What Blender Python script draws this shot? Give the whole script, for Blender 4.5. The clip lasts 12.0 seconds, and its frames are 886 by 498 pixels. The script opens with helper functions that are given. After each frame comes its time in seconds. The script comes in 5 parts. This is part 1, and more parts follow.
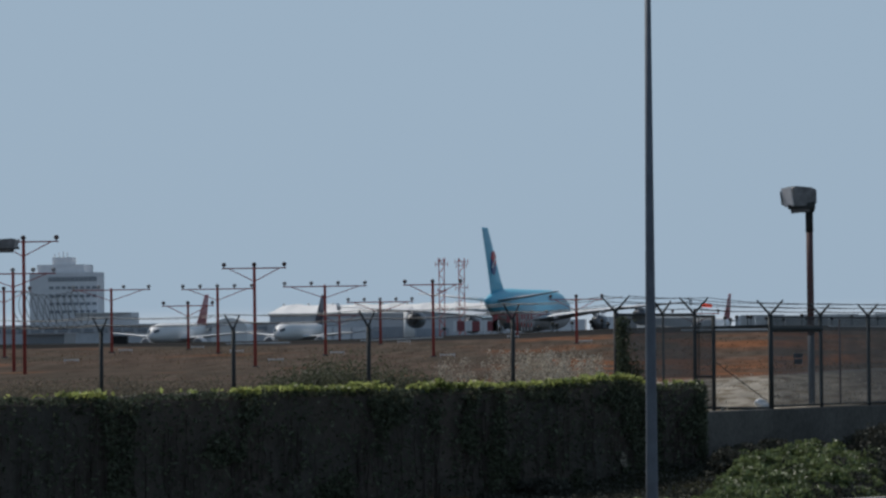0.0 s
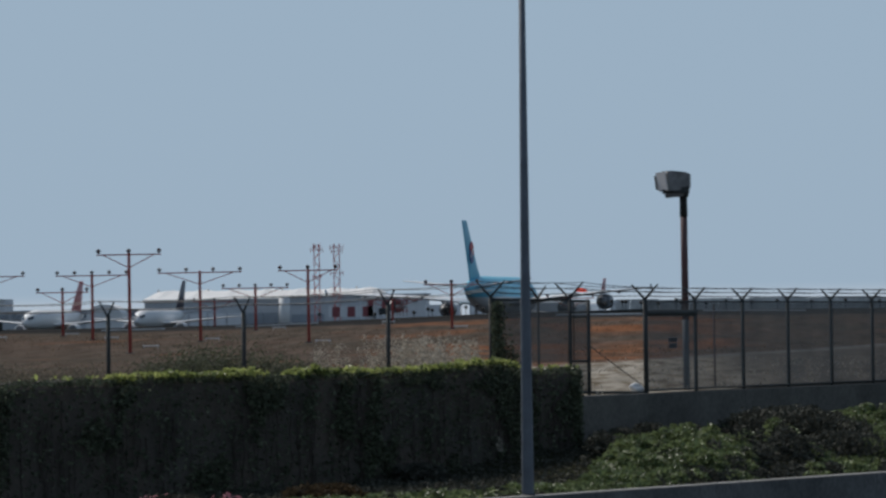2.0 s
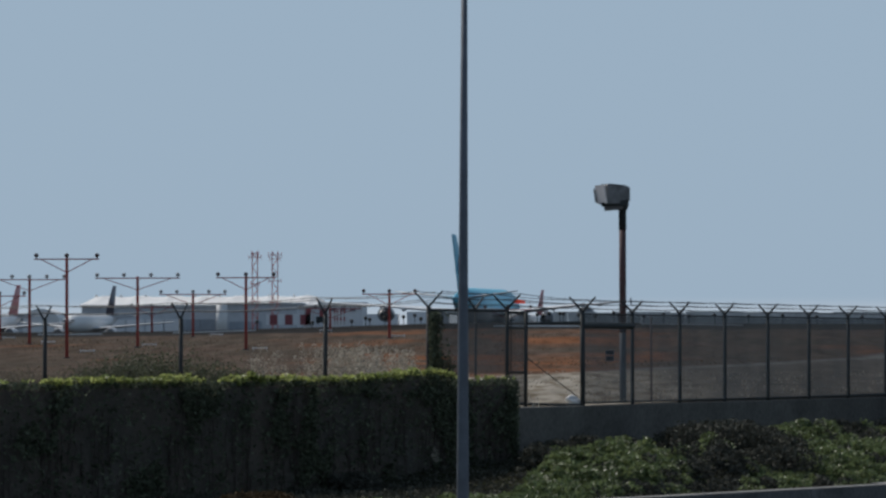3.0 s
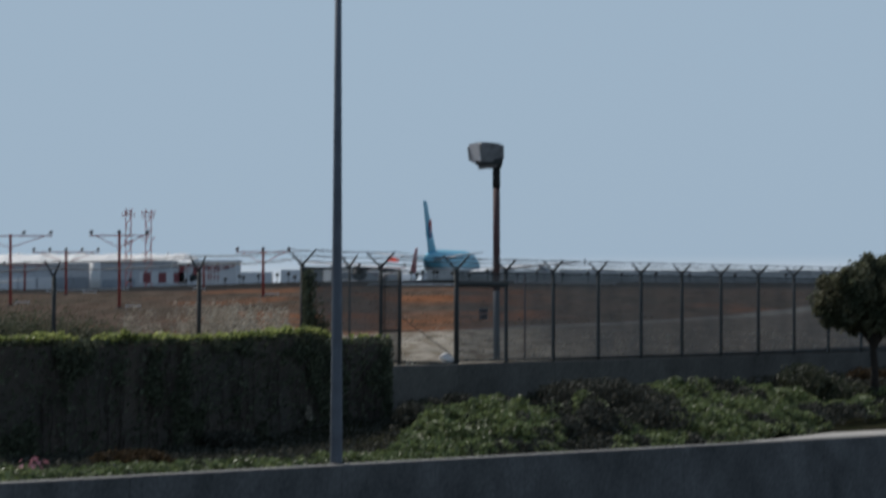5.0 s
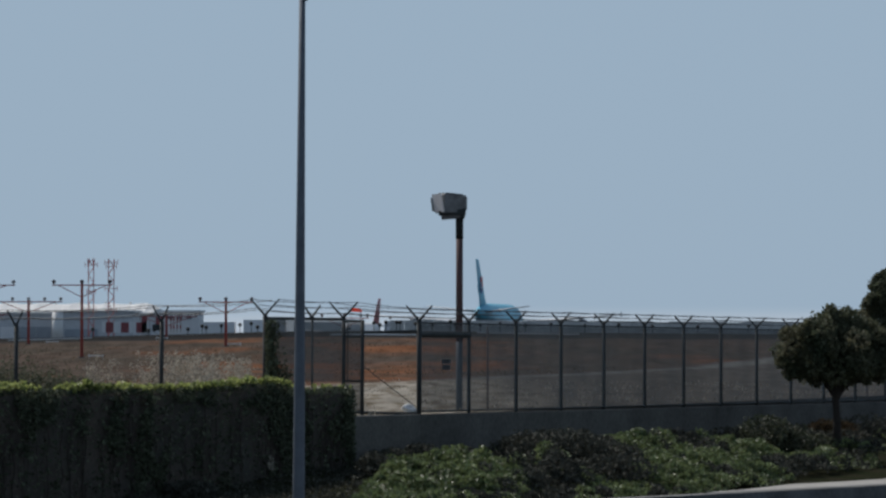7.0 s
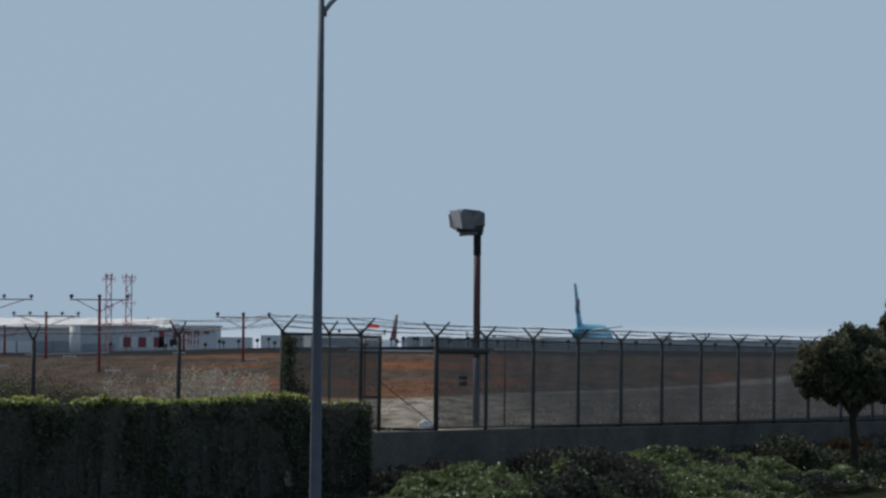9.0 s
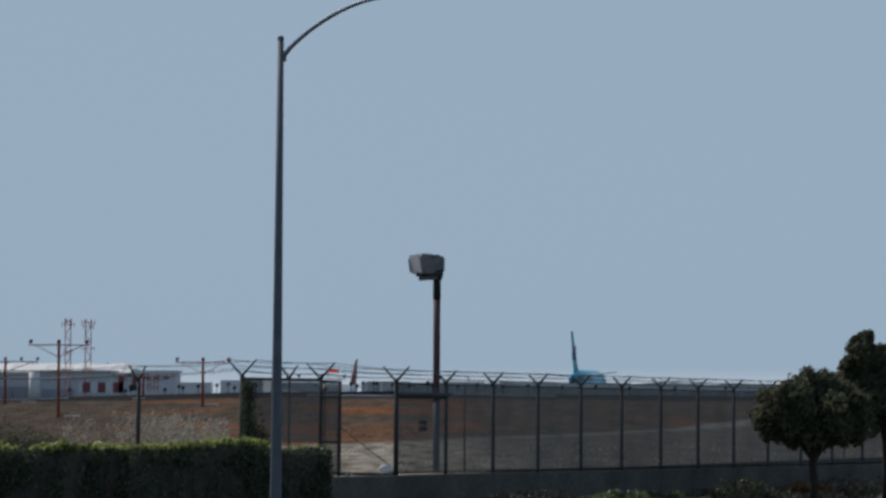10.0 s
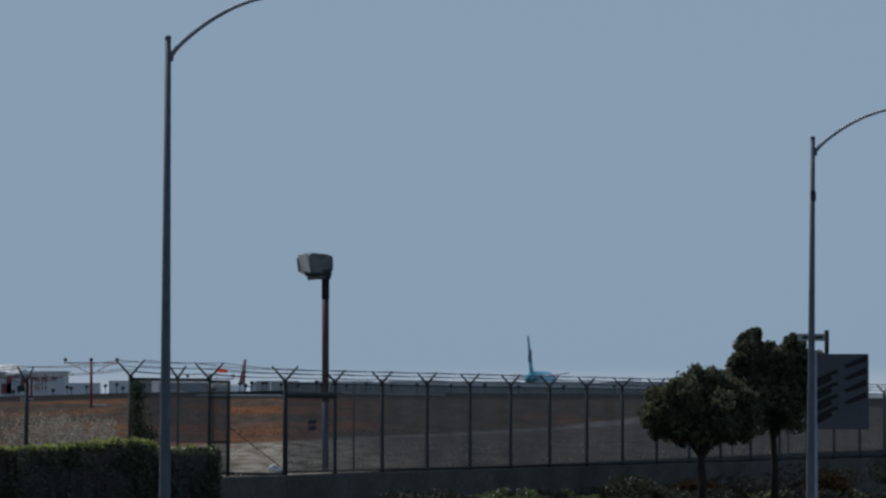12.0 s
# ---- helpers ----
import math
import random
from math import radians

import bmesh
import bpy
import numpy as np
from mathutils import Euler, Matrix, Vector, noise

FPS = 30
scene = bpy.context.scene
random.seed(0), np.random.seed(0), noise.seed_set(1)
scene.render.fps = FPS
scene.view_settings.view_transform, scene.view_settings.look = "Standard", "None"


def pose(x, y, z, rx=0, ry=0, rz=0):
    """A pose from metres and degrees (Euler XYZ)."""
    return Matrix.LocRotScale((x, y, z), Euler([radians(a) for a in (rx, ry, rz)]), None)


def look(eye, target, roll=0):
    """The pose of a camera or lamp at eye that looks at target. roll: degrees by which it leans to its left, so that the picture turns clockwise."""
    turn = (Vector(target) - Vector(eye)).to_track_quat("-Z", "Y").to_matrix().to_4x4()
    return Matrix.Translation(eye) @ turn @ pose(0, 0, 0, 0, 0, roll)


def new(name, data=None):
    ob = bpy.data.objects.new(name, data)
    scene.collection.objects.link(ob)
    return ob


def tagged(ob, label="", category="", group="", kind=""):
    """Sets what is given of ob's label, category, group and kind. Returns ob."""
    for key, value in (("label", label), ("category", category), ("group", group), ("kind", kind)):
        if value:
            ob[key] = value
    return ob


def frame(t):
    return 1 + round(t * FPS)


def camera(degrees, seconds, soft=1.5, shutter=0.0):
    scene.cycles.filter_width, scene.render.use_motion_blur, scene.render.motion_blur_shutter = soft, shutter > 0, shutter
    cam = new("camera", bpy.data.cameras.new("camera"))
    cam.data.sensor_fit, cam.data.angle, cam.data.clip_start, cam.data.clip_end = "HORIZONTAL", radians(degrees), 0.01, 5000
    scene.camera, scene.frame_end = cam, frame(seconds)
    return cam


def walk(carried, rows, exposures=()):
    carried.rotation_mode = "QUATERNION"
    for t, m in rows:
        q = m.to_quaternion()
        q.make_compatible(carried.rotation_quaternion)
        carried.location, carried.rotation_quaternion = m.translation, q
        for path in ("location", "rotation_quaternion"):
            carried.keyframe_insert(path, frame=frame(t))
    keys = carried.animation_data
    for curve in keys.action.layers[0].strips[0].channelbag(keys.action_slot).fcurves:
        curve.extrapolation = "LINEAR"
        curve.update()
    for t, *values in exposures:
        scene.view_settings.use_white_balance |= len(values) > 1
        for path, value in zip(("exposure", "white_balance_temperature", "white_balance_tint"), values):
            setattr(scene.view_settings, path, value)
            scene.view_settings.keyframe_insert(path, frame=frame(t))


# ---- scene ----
cam = camera(12.78, 12.0, soft=2.5, shutter=0.5)
EYE = (0.0, 0.0, 3.14)
PATH = [  # seconds, turn to the right, tilt up, roll in degrees
    (0, -4.610, 1.255, -0.747), (0.2, -4.620, 1.253, -0.672), (0.5, -4.464, 1.205, -0.560), (0.7, -4.372, 1.094, -0.399),
    (0.8, -4.314, 1.036, -0.317), (0.9, -4.241, 0.980, -0.236), (1, -4.114, 1.010, -0.156), (1.1, -3.944, 1.061, -0.221),
    (1.2, -3.803, 1.099, -0.287), (1.3, -3.680, 1.111, -0.352), (1.5, -3.495, 1.114, -0.483), (1.7, -3.246, 1.065, -0.685),
    (1.8, -3.109, 1.030, -0.788), (2, -2.803, 1.017, -0.990), (2.2, -2.602, 1.048, -0.863), (2.3, -2.510, 1.076, -0.800),
    (2.5, -2.334, 1.107, -0.674), (2.7, -2.152, 1.157, -0.410), (4.3, -1.458, 1.122, 0.391), (4.4, -1.235, 1.089, 0.255),
    (4.5, -1.052, 1.020, 0.120), (4.6, -0.742, 0.567, 0.082), (4.7, -0.407, 0.226, 0.042), (4.8, -0.304, 0.131, 0.003),
    (4.9, -0.200, 0.247, -0.036), (5, -0.087, 0.543, -0.075), (5.1, 0.013, 0.689, -0.040), (5.2, 0.021, 0.753, -0.005),
    (5.3, -0.002, 0.988, 0.030), (5.4, -0.003, 1.174, 0.065), (5.5, -0.004, 1.297, 0.100), (6, 0.124, 1.362, 0.068),
    (6.5, 0.323, 1.265, 0.167), (6.7, 0.463, 1.234, 0.082), (8.3, 0.256, 1.662, -0.006), (8.5, 0.140, 1.662, 0.348),
    (9, 0.191, 1.510, 0.376), (9.5, 0.333, 1.498, 0.179), (9.6, 0.373, 1.532, 0.193), (9.7, 0.453, 1.687, 0.207),
    (9.8, 0.535, 1.828, 0.221), (9.9, 0.632, 1.975, 0.236), (10, 0.773, 2.159, 0.250), (10.1, 0.879, 2.238, 0.225),
    (10.2, 1.022, 2.312, 0.202), (10.3, 1.234, 2.365, 0.177), (10.4, 1.381, 2.390, 0.154), (10.5, 1.557, 2.449, 0.129),
    (10.6, 1.656, 2.449, 0.144), (10.7, 1.740, 2.492, 0.159), (10.8, 1.802, 2.511, 0.175), (10.9, 1.845, 2.464, 0.190),
    (11, 1.893, 2.362, 0.205), (11.1, 1.945, 2.247, 0.198), (11.2, 2.002, 2.115, 0.191), (11.3, 2.066, 2.073, 0.185),
    (11.4, 2.131, 2.064, 0.178), (11.5, 2.201, 2.093, 0.170), (12, 2.390, 2.149, -0.031),
]


def aim(turn, tilt, roll):
    a, p = radians(turn), radians(tilt)
    way = Vector((math.sin(a) * math.cos(p), math.cos(a) * math.cos(p), math.sin(p)))
    return look(EYE, Vector(EYE) + way * 100, roll)


walk(cam, [(t, aim(a, p, r)) for t, a, p, r in PATH],
     exposures=[(0, 0.02, 6500, 10), (2.5, 0.02, 6500, 10), (4.5, 0.02, 6500, 10), (5.0, 0.07, 6500, 10), (5.5, 0.24, 6500, 10), (6.1, 0.07, 6480, 10), (6.5, 0.0, 6480, 10), (9.5, 0.01, 6480, 10), (10.5, -0.19, 6400, 10), (12, -0.35, 6170, 10)])

# ---- light ----
SUN_AZ, SUN_EL = -44.0, 48.0   # degrees from the line of sight, and above the horizon
world = bpy.data.worlds.new("world")
scene.world = world
world.use_nodes = True
wn = world.node_tree
sky = wn.nodes.new("ShaderNodeTexSky")
sky.sky_type, sky.sun_disc = "NISHITA", False
sky.sun_elevation, sky.sun_rotation = radians(SUN_EL), radians(SUN_AZ)
sky.air_density, sky.dust_density, sky.ozone_density = 1.0, 0.6, 2.0
# sea haze: an even blue-grey veil low in the sky, thinning out overhead
geo = wn.nodes.new("ShaderNodeTexCoord")
sep = wn.nodes.new("ShaderNodeSeparateXYZ")
veil = wn.nodes.new("ShaderNodeMapRange")
veil.interpolation_type = "SMOOTHSTEP"
veil.inputs[1].default_value, veil.inputs[2].default_value = 0.09, 0.62
veil.inputs[3].default_value, veil.inputs[4].default_value = 0.96, 0.24
scaled = wn.nodes.new("ShaderNodeVectorMath")
scaled.operation = "SCALE"
scaled.inputs["Scale"].default_value = 0.05
haze = wn.nodes.new("ShaderNodeMix")
haze.data_type = "RGBA"
haze.inputs[7].default_value = (0.318, 0.424, 0.538, 1)
wn.links.new(geo.outputs["Generated"], sep.inputs[0])
wn.links.new(sep.outputs[2], veil.inputs[0])
wn.links.new(veil.outputs[0], haze.inputs[0])
wn.links.new(sky.outputs[0], scaled.inputs[0])
wn.links.new(scaled.outputs[0], haze.inputs[6])
low = wn.nodes.new("ShaderNodeMapRange")      # the haze whitens within half a degree of the horizon
low.interpolation_type = "SMOOTHSTEP"
low.inputs[1].default_value, low.inputs[2].default_value = 0.0025, 0.0085
low.inputs[3].default_value, low.inputs[4].default_value = 0.75, 0.0
rim = wn.nodes.new("ShaderNodeMix")
rim.data_type = "RGBA"
rim.inputs[7].default_value = (0.48, 0.54, 0.61, 1)
wn.links.new(sep.outputs[2], low.inputs[0])
wn.links.new(low.outputs[0], rim.inputs[0])
wn.links.new(haze.outputs[2], rim.inputs[6])
wn.links.new(rim.outputs[2], wn.nodes["Background"].inputs["Color"])
wn.nodes["Background"].inputs["Strength"].default_value = 1.0
sun = new("sun", bpy.data.lights.new("sun", "SUN"))
sun.data.energy, sun.data.angle, sun.data.color = 2.7, radians(0.6), (1.0, 0.95, 0.88)
sa, se = radians(SUN_AZ), radians(SUN_EL)
sun.matrix_world = look((0, 0, 60), Vector((0, 0, 60)) - Vector((math.sin(sa) * math.cos(se), math.cos(sa) * math.cos(se), math.sin(se))))

# ---- materials ----


def mat(name, colour, rough=0.7, vary=0.25, scale=6.0, fine=60.0, bump=0.0, metal=0.0, second=None, spread=0.5, spec=0.4, leaf=0.0):
    """A surface with large patches (scale), fine grain (fine), a second colour in patches and a relief."""
    m = bpy.data.materials.new(name)
    m.use_nodes = True
    t = m.node_tree
    b = t.nodes["Principled BSDF"]
    co = t.nodes.new("ShaderNodeTexCoord")
    big = t.nodes.new("ShaderNodeTexNoise")
    big.inputs["Scale"].default_value, big.inputs["Detail"].default_value = scale, 5
    small = t.nodes.new("ShaderNodeTexNoise")
    small.inputs["Scale"].default_value, small.inputs["Detail"].default_value = fine, 3
    for n in (big, small):
        t.links.new(co.outputs["Object"], n.inputs["Vector"])
    ramp = t.nodes.new("ShaderNodeValToRGB")
    ramp.color_ramp.elements[0].position, ramp.color_ramp.elements[1].position = 0.5 - spread * 0.4, 0.5 + spread * 0.4
    c2 = second or [c * (1 - vary) for c in colour]
    ramp.color_ramp.elements[0].color = (*c2, 1)
    ramp.color_ramp.elements[1].color = (*colour, 1)
    t.links.new(big.outputs["Fac"], ramp.inputs["Fac"])
    grain = t.nodes.new("ShaderNodeMapRange")
    grain.inputs[1].default_value, grain.inputs[2].default_value = 0.25, 0.75
    grain.inputs[3].default_value, grain.inputs[4].default_value = 1 - vary * 0.6, 1 + vary * 0.5
    t.links.new(small.outputs["Fac"], grain.inputs[0])
    mul = t.nodes.new("ShaderNodeVectorMath")
    mul.operation = "SCALE"
    t.links.new(ramp.outputs["Color"], mul.inputs[0])
    t.links.new(grain.outputs[0], mul.inputs["Scale"])
    last = mul.outputs[0]
    if leaf:
        geo = t.nodes.new("ShaderNodeNewGeometry")
        mr = t.nodes.new("ShaderNodeMapRange")
        mr.inputs[3].default_value, mr.inputs[4].default_value = 1 - leaf, 1 + leaf
        t.links.new(geo.outputs["Random Per Island"], mr.inputs[0])
        m2 = t.nodes.new("ShaderNodeVectorMath")
        m2.operation = "SCALE"
        t.links.new(last, m2.inputs[0])
        t.links.new(mr.outputs[0], m2.inputs["Scale"])
        last = m2.outputs[0]
    t.links.new(last, b.inputs["Base Color"])
    b.inputs["Roughness"].default_value, b.inputs["Metallic"].default_value = rough, metal
    b.inputs["Specular IOR Level"].default_value = spec
    if bump:
        bp = t.nodes.new("ShaderNodeBump")
        bp.inputs["Strength"].default_value, bp.inputs["Distance"].default_value = bump, 0.02
        t.links.new(small.outputs["Fac"], bp.inputs["Height"])
        t.links.new(bp.outputs[0], b.inputs["Normal"])
    return m


def leafy(name, colour, second, glow=0.35, rough=0.6, spec=0.25):
    """A leaf that lets some light through."""
    m = mat(name, colour, rough=rough, vary=0.3, scale=1.2, fine=9, second=second, leaf=0.45, spec=spec)
    t = m.node_tree
    b, out = t.nodes["Principled BSDF"], t.nodes["Material Output"]
    tr = t.nodes.new("ShaderNodeBsdfTranslucent")
    t.links.new(b.inputs["Base Color"].links[0].from_socket, tr.inputs["Color"])
    mx = t.nodes.new("ShaderNodeMixShader")
    mx.inputs[0].default_value = glow
    t.links.new(b.outputs[0], mx.inputs[1])
    t.links.new(tr.outputs[0], mx.inputs[2])
    t.links.new(mx.outputs[0], out.inputs["Surface"])
    return m


def netting(name, colour, cover):
    """Fine woven screen: threads cover a part of it, the rest is open."""
    m = mat(name, colour, rough=0.9, vary=0.2, scale=0.9, fine=7, spec=0.1)
    t = m.node_tree
    b, out = t.nodes["Principled BSDF"], t.nodes["Material Output"]
    tr = t.nodes.new("ShaderNodeBsdfTransparent")
    n = t.nodes.new("ShaderNodeTexNoise")
    n.inputs["Scale"].default_value = 0.7
    mr = t.nodes.new("ShaderNodeMapRange")
    mr.inputs[1].default_value, mr.inputs[2].default_value = 0.3, 0.7
    mr.inputs[3].default_value, mr.inputs[4].default_value = cover - 0.07, cover + 0.07
    mx = t.nodes.new("ShaderNodeMixShader")
    co = t.nodes.new("ShaderNodeTexCoord")
    t.links.new(co.outputs["Object"], n.inputs["Vector"])
    t.links.new(n.outputs["Fac"], mr.inputs[0])
    t.links.new(mr.outputs[0], mx.inputs[0])
    t.links.new(tr.outputs[0], mx.inputs[1])
    lit = t.nodes.new("ShaderNodeBsdfTranslucent")
    t.links.new(b.inputs["Base Color"].links[0].from_socket, lit.inputs["Color"])
    cloth = t.nodes.new("ShaderNodeMixShader")
    cloth.inputs[0].default_value = 0.17
    t.links.new(b.outputs[0], cloth.inputs[1])
    t.links.new(lit.outputs[0], cloth.inputs[2])
    t.links.new(cloth.outputs[0], mx.inputs[2])
    t.links.new(mx.outputs[0], out.inputs["Surface"])
    return m


def glowing(name, colour, strength):
    m = bpy.data.materials.new(name)
    m.use_nodes = True
    b = m.node_tree.nodes["Principled BSDF"]
    b.inputs["Base Color"].default_value = (*colour, 1)
    b.inputs["Emission Color"].default_value = (*colour, 1)
    b.inputs["Emission Strength"].default_value = strength
    return m


def airfield():
    """Dry turf in brown, olive and orange patches, giving way to pale bare dirt near the gate."""
    m = mat("airfield", (0.102, 0.076, 0.063), 0.97, 0.4, 0.16, 1.6, 0.3, second=(0.080, 0.070, 0.058), spread=0.4, spec=0.0)
    t = m.node_tree
    b = t.nodes["Principled BSDF"]
    turf = b.inputs["Base Color"].links[0].from_socket

    def node(kind, **values):
        n = t.nodes.new(kind)
        for k, v in values.items():
            n.inputs[int(k[1:])].default_value = v
        return n

    def blend(fac, one, colour):
        mx = t.nodes.new("ShaderNodeMix")
        mx.data_type = "RGBA"
        mx.inputs[7].default_value = (*colour, 1)
        t.links.new(fac, mx.inputs[0])
        t.links.new(one, mx.inputs[6])
        return mx.outputs[2]

    def line(*terms):
        """A weighted sum of sockets."""
        last = None
        for sock, w in terms:
            n = t.nodes.new("ShaderNodeMath")
            n.operation = "MULTIPLY_ADD"
            n.inputs[1].default_value = w
            n.inputs[2].default_value = 0.0
            t.links.new(sock, n.inputs[0])
            if last:
                t.links.new(last, n.inputs[2])
            last = n.outputs[0]
        return last

    def span(sock, a, z):
        n = t.nodes.new("ShaderNodeMapRange")
        n.inputs[1].default_value, n.inputs[2].default_value = a, z
        t.links.new(sock, n.inputs[0])
        return n.outputs[0]

    co = t.nodes.new("ShaderNodeTexCoord")
    xyz = t.nodes.new("ShaderNodeSeparateXYZ")
    t.links.new(co.outputs["Object"], xyz.inputs[0])
    # long thin patches of orange weeds
    st = t.nodes.new("ShaderNodeMapping")
    st.inputs["Scale"].default_value = (0.16, 0.07, 0.1)
    t.links.new(co.outputs["Object"], st.inputs[0])
    n1 = t.nodes.new("ShaderNodeTexNoise")
    n1.inputs["Scale"].default_value, n1.inputs["Detail"].default_value = 1.0, 6
    t.links.new(st.outputs[0], n1.inputs["Vector"])
    east = span(xyz.outputs[0], -20, -9)
    far = span(xyz.outputs[0], 0.0, 8.0)
    rust = span(line((n1.outputs["Fac"], 1.0), (east, 0.17), (far, -0.15)), 0.60, 0.77)
    col = blend(rust, turf, (0.175, 0.083, 0.048))
    n2 = t.nodes.new("ShaderNodeTexNoise")
    n2.inputs["Scale"].default_value, n2.inputs["Detail"].default_value = 0.25, 6
    t.links.new(co.outputs["Object"], n2.inputs["Vector"])
    # bare dirt: north of the gate, wider towards the east
    dirt = line((xyz.outputs[1], -1.0), (xyz.outputs[0], 3.3), (n2.outputs["Fac"], 9.0))
    d1 = span(dirt, -142, -137)
    d2 = t.nodes.new("ShaderNodeMath")
    d2.operation = "MULTIPLY"
    t.links.new(d1, d2.inputs[0])
    t.links.new(span(xyz.outputs[0], -7.0, -3.5), d2.inputs[1])
    col = blend(d2.outputs[0], col, (0.285, 0.262, 0.225))
    n3 = t.nodes.new("ShaderNodeTexNoise")
    n3.inputs["Scale"].default_value, n3.inputs["Detail"].default_value = 2.2, 8
    mp = t.nodes.new("ShaderNodeMapping")
    mp.inputs["Scale"].default_value = (1.0, 0.11, 1.0)
    t.links.new(co.outputs["Object"], mp.inputs[0])
    t.links.new(mp.outputs[0], n3.inputs["Vector"])
    d3 = t.nodes.new("ShaderNodeMath")
    d3.operation = "MULTIPLY"
    t.links.new(d2.outputs[0], d3.inputs[0])
    t.links.new(span(n3.outputs["Fac"], 0.45, 0.66), d3.inputs[1])
    col = blend(d3.outputs[0], col, (0.14, 0.115, 0.085))
    d4 = t.nodes.new("ShaderNodeMath")
    d4.operation = "MULTIPLY"
    t.links.new(d2.outputs[0], d4.inputs[0])
    t.links.new(span(xyz.outputs[0], 1.0, 4.5), d4.inputs[1])
    col = blend(d4.outputs[0], col, (0.112, 0.102, 0.092))
    # a pale worn wheel track along the edge of the dirt
    d5 = t.nodes.new("ShaderNodeMath")
    d5.operation = "MULTIPLY"
    edge = t.nodes.new("ShaderNodeMath")
    edge.operation = "MULTIPLY"
    t.links.new(span(dirt, -146, -142), edge.inputs[0])
    t.links.new(span(dirt, -134, -139), edge.inputs[1])
    t.links.new(edge.outputs[0], d5.inputs[0])
    t.links.new(span(xyz.outputs[0], 0.0, 3.0), d5.inputs[1])
    col = blend(d5.outputs[0], col, (0.165, 0.165, 0.16))
    # tufts and bare spots
    n5 = t.nodes.new("ShaderNodeTexNoise")
    n5.inputs["Scale"].default_value, n5.inputs["Detail"].default_value = 1.3, 7
    t.links.new(mp.outputs[0], n5.inputs["Vector"])
    tuft = t.nodes.new("ShaderNodeMapRange")
    tuft.inputs[1].default_value, tuft.inputs[2].default_value = 0.32, 0.68
    tuft.inputs[3].default_value, tuft.inputs[4].default_value = 0.72, 1.28
    t.links.new(n5.outputs["Fac"], tuft.inputs[0])
    sc = t.nodes.new("ShaderNodeVectorMath")
    sc.operation = "SCALE"
    t.links.new(col, sc.inputs[0])
    t.links.new(tuft.outputs[0], sc.inputs["Scale"])
    t.links.new(sc.outputs[0], b.inputs["Base Color"])
    return m


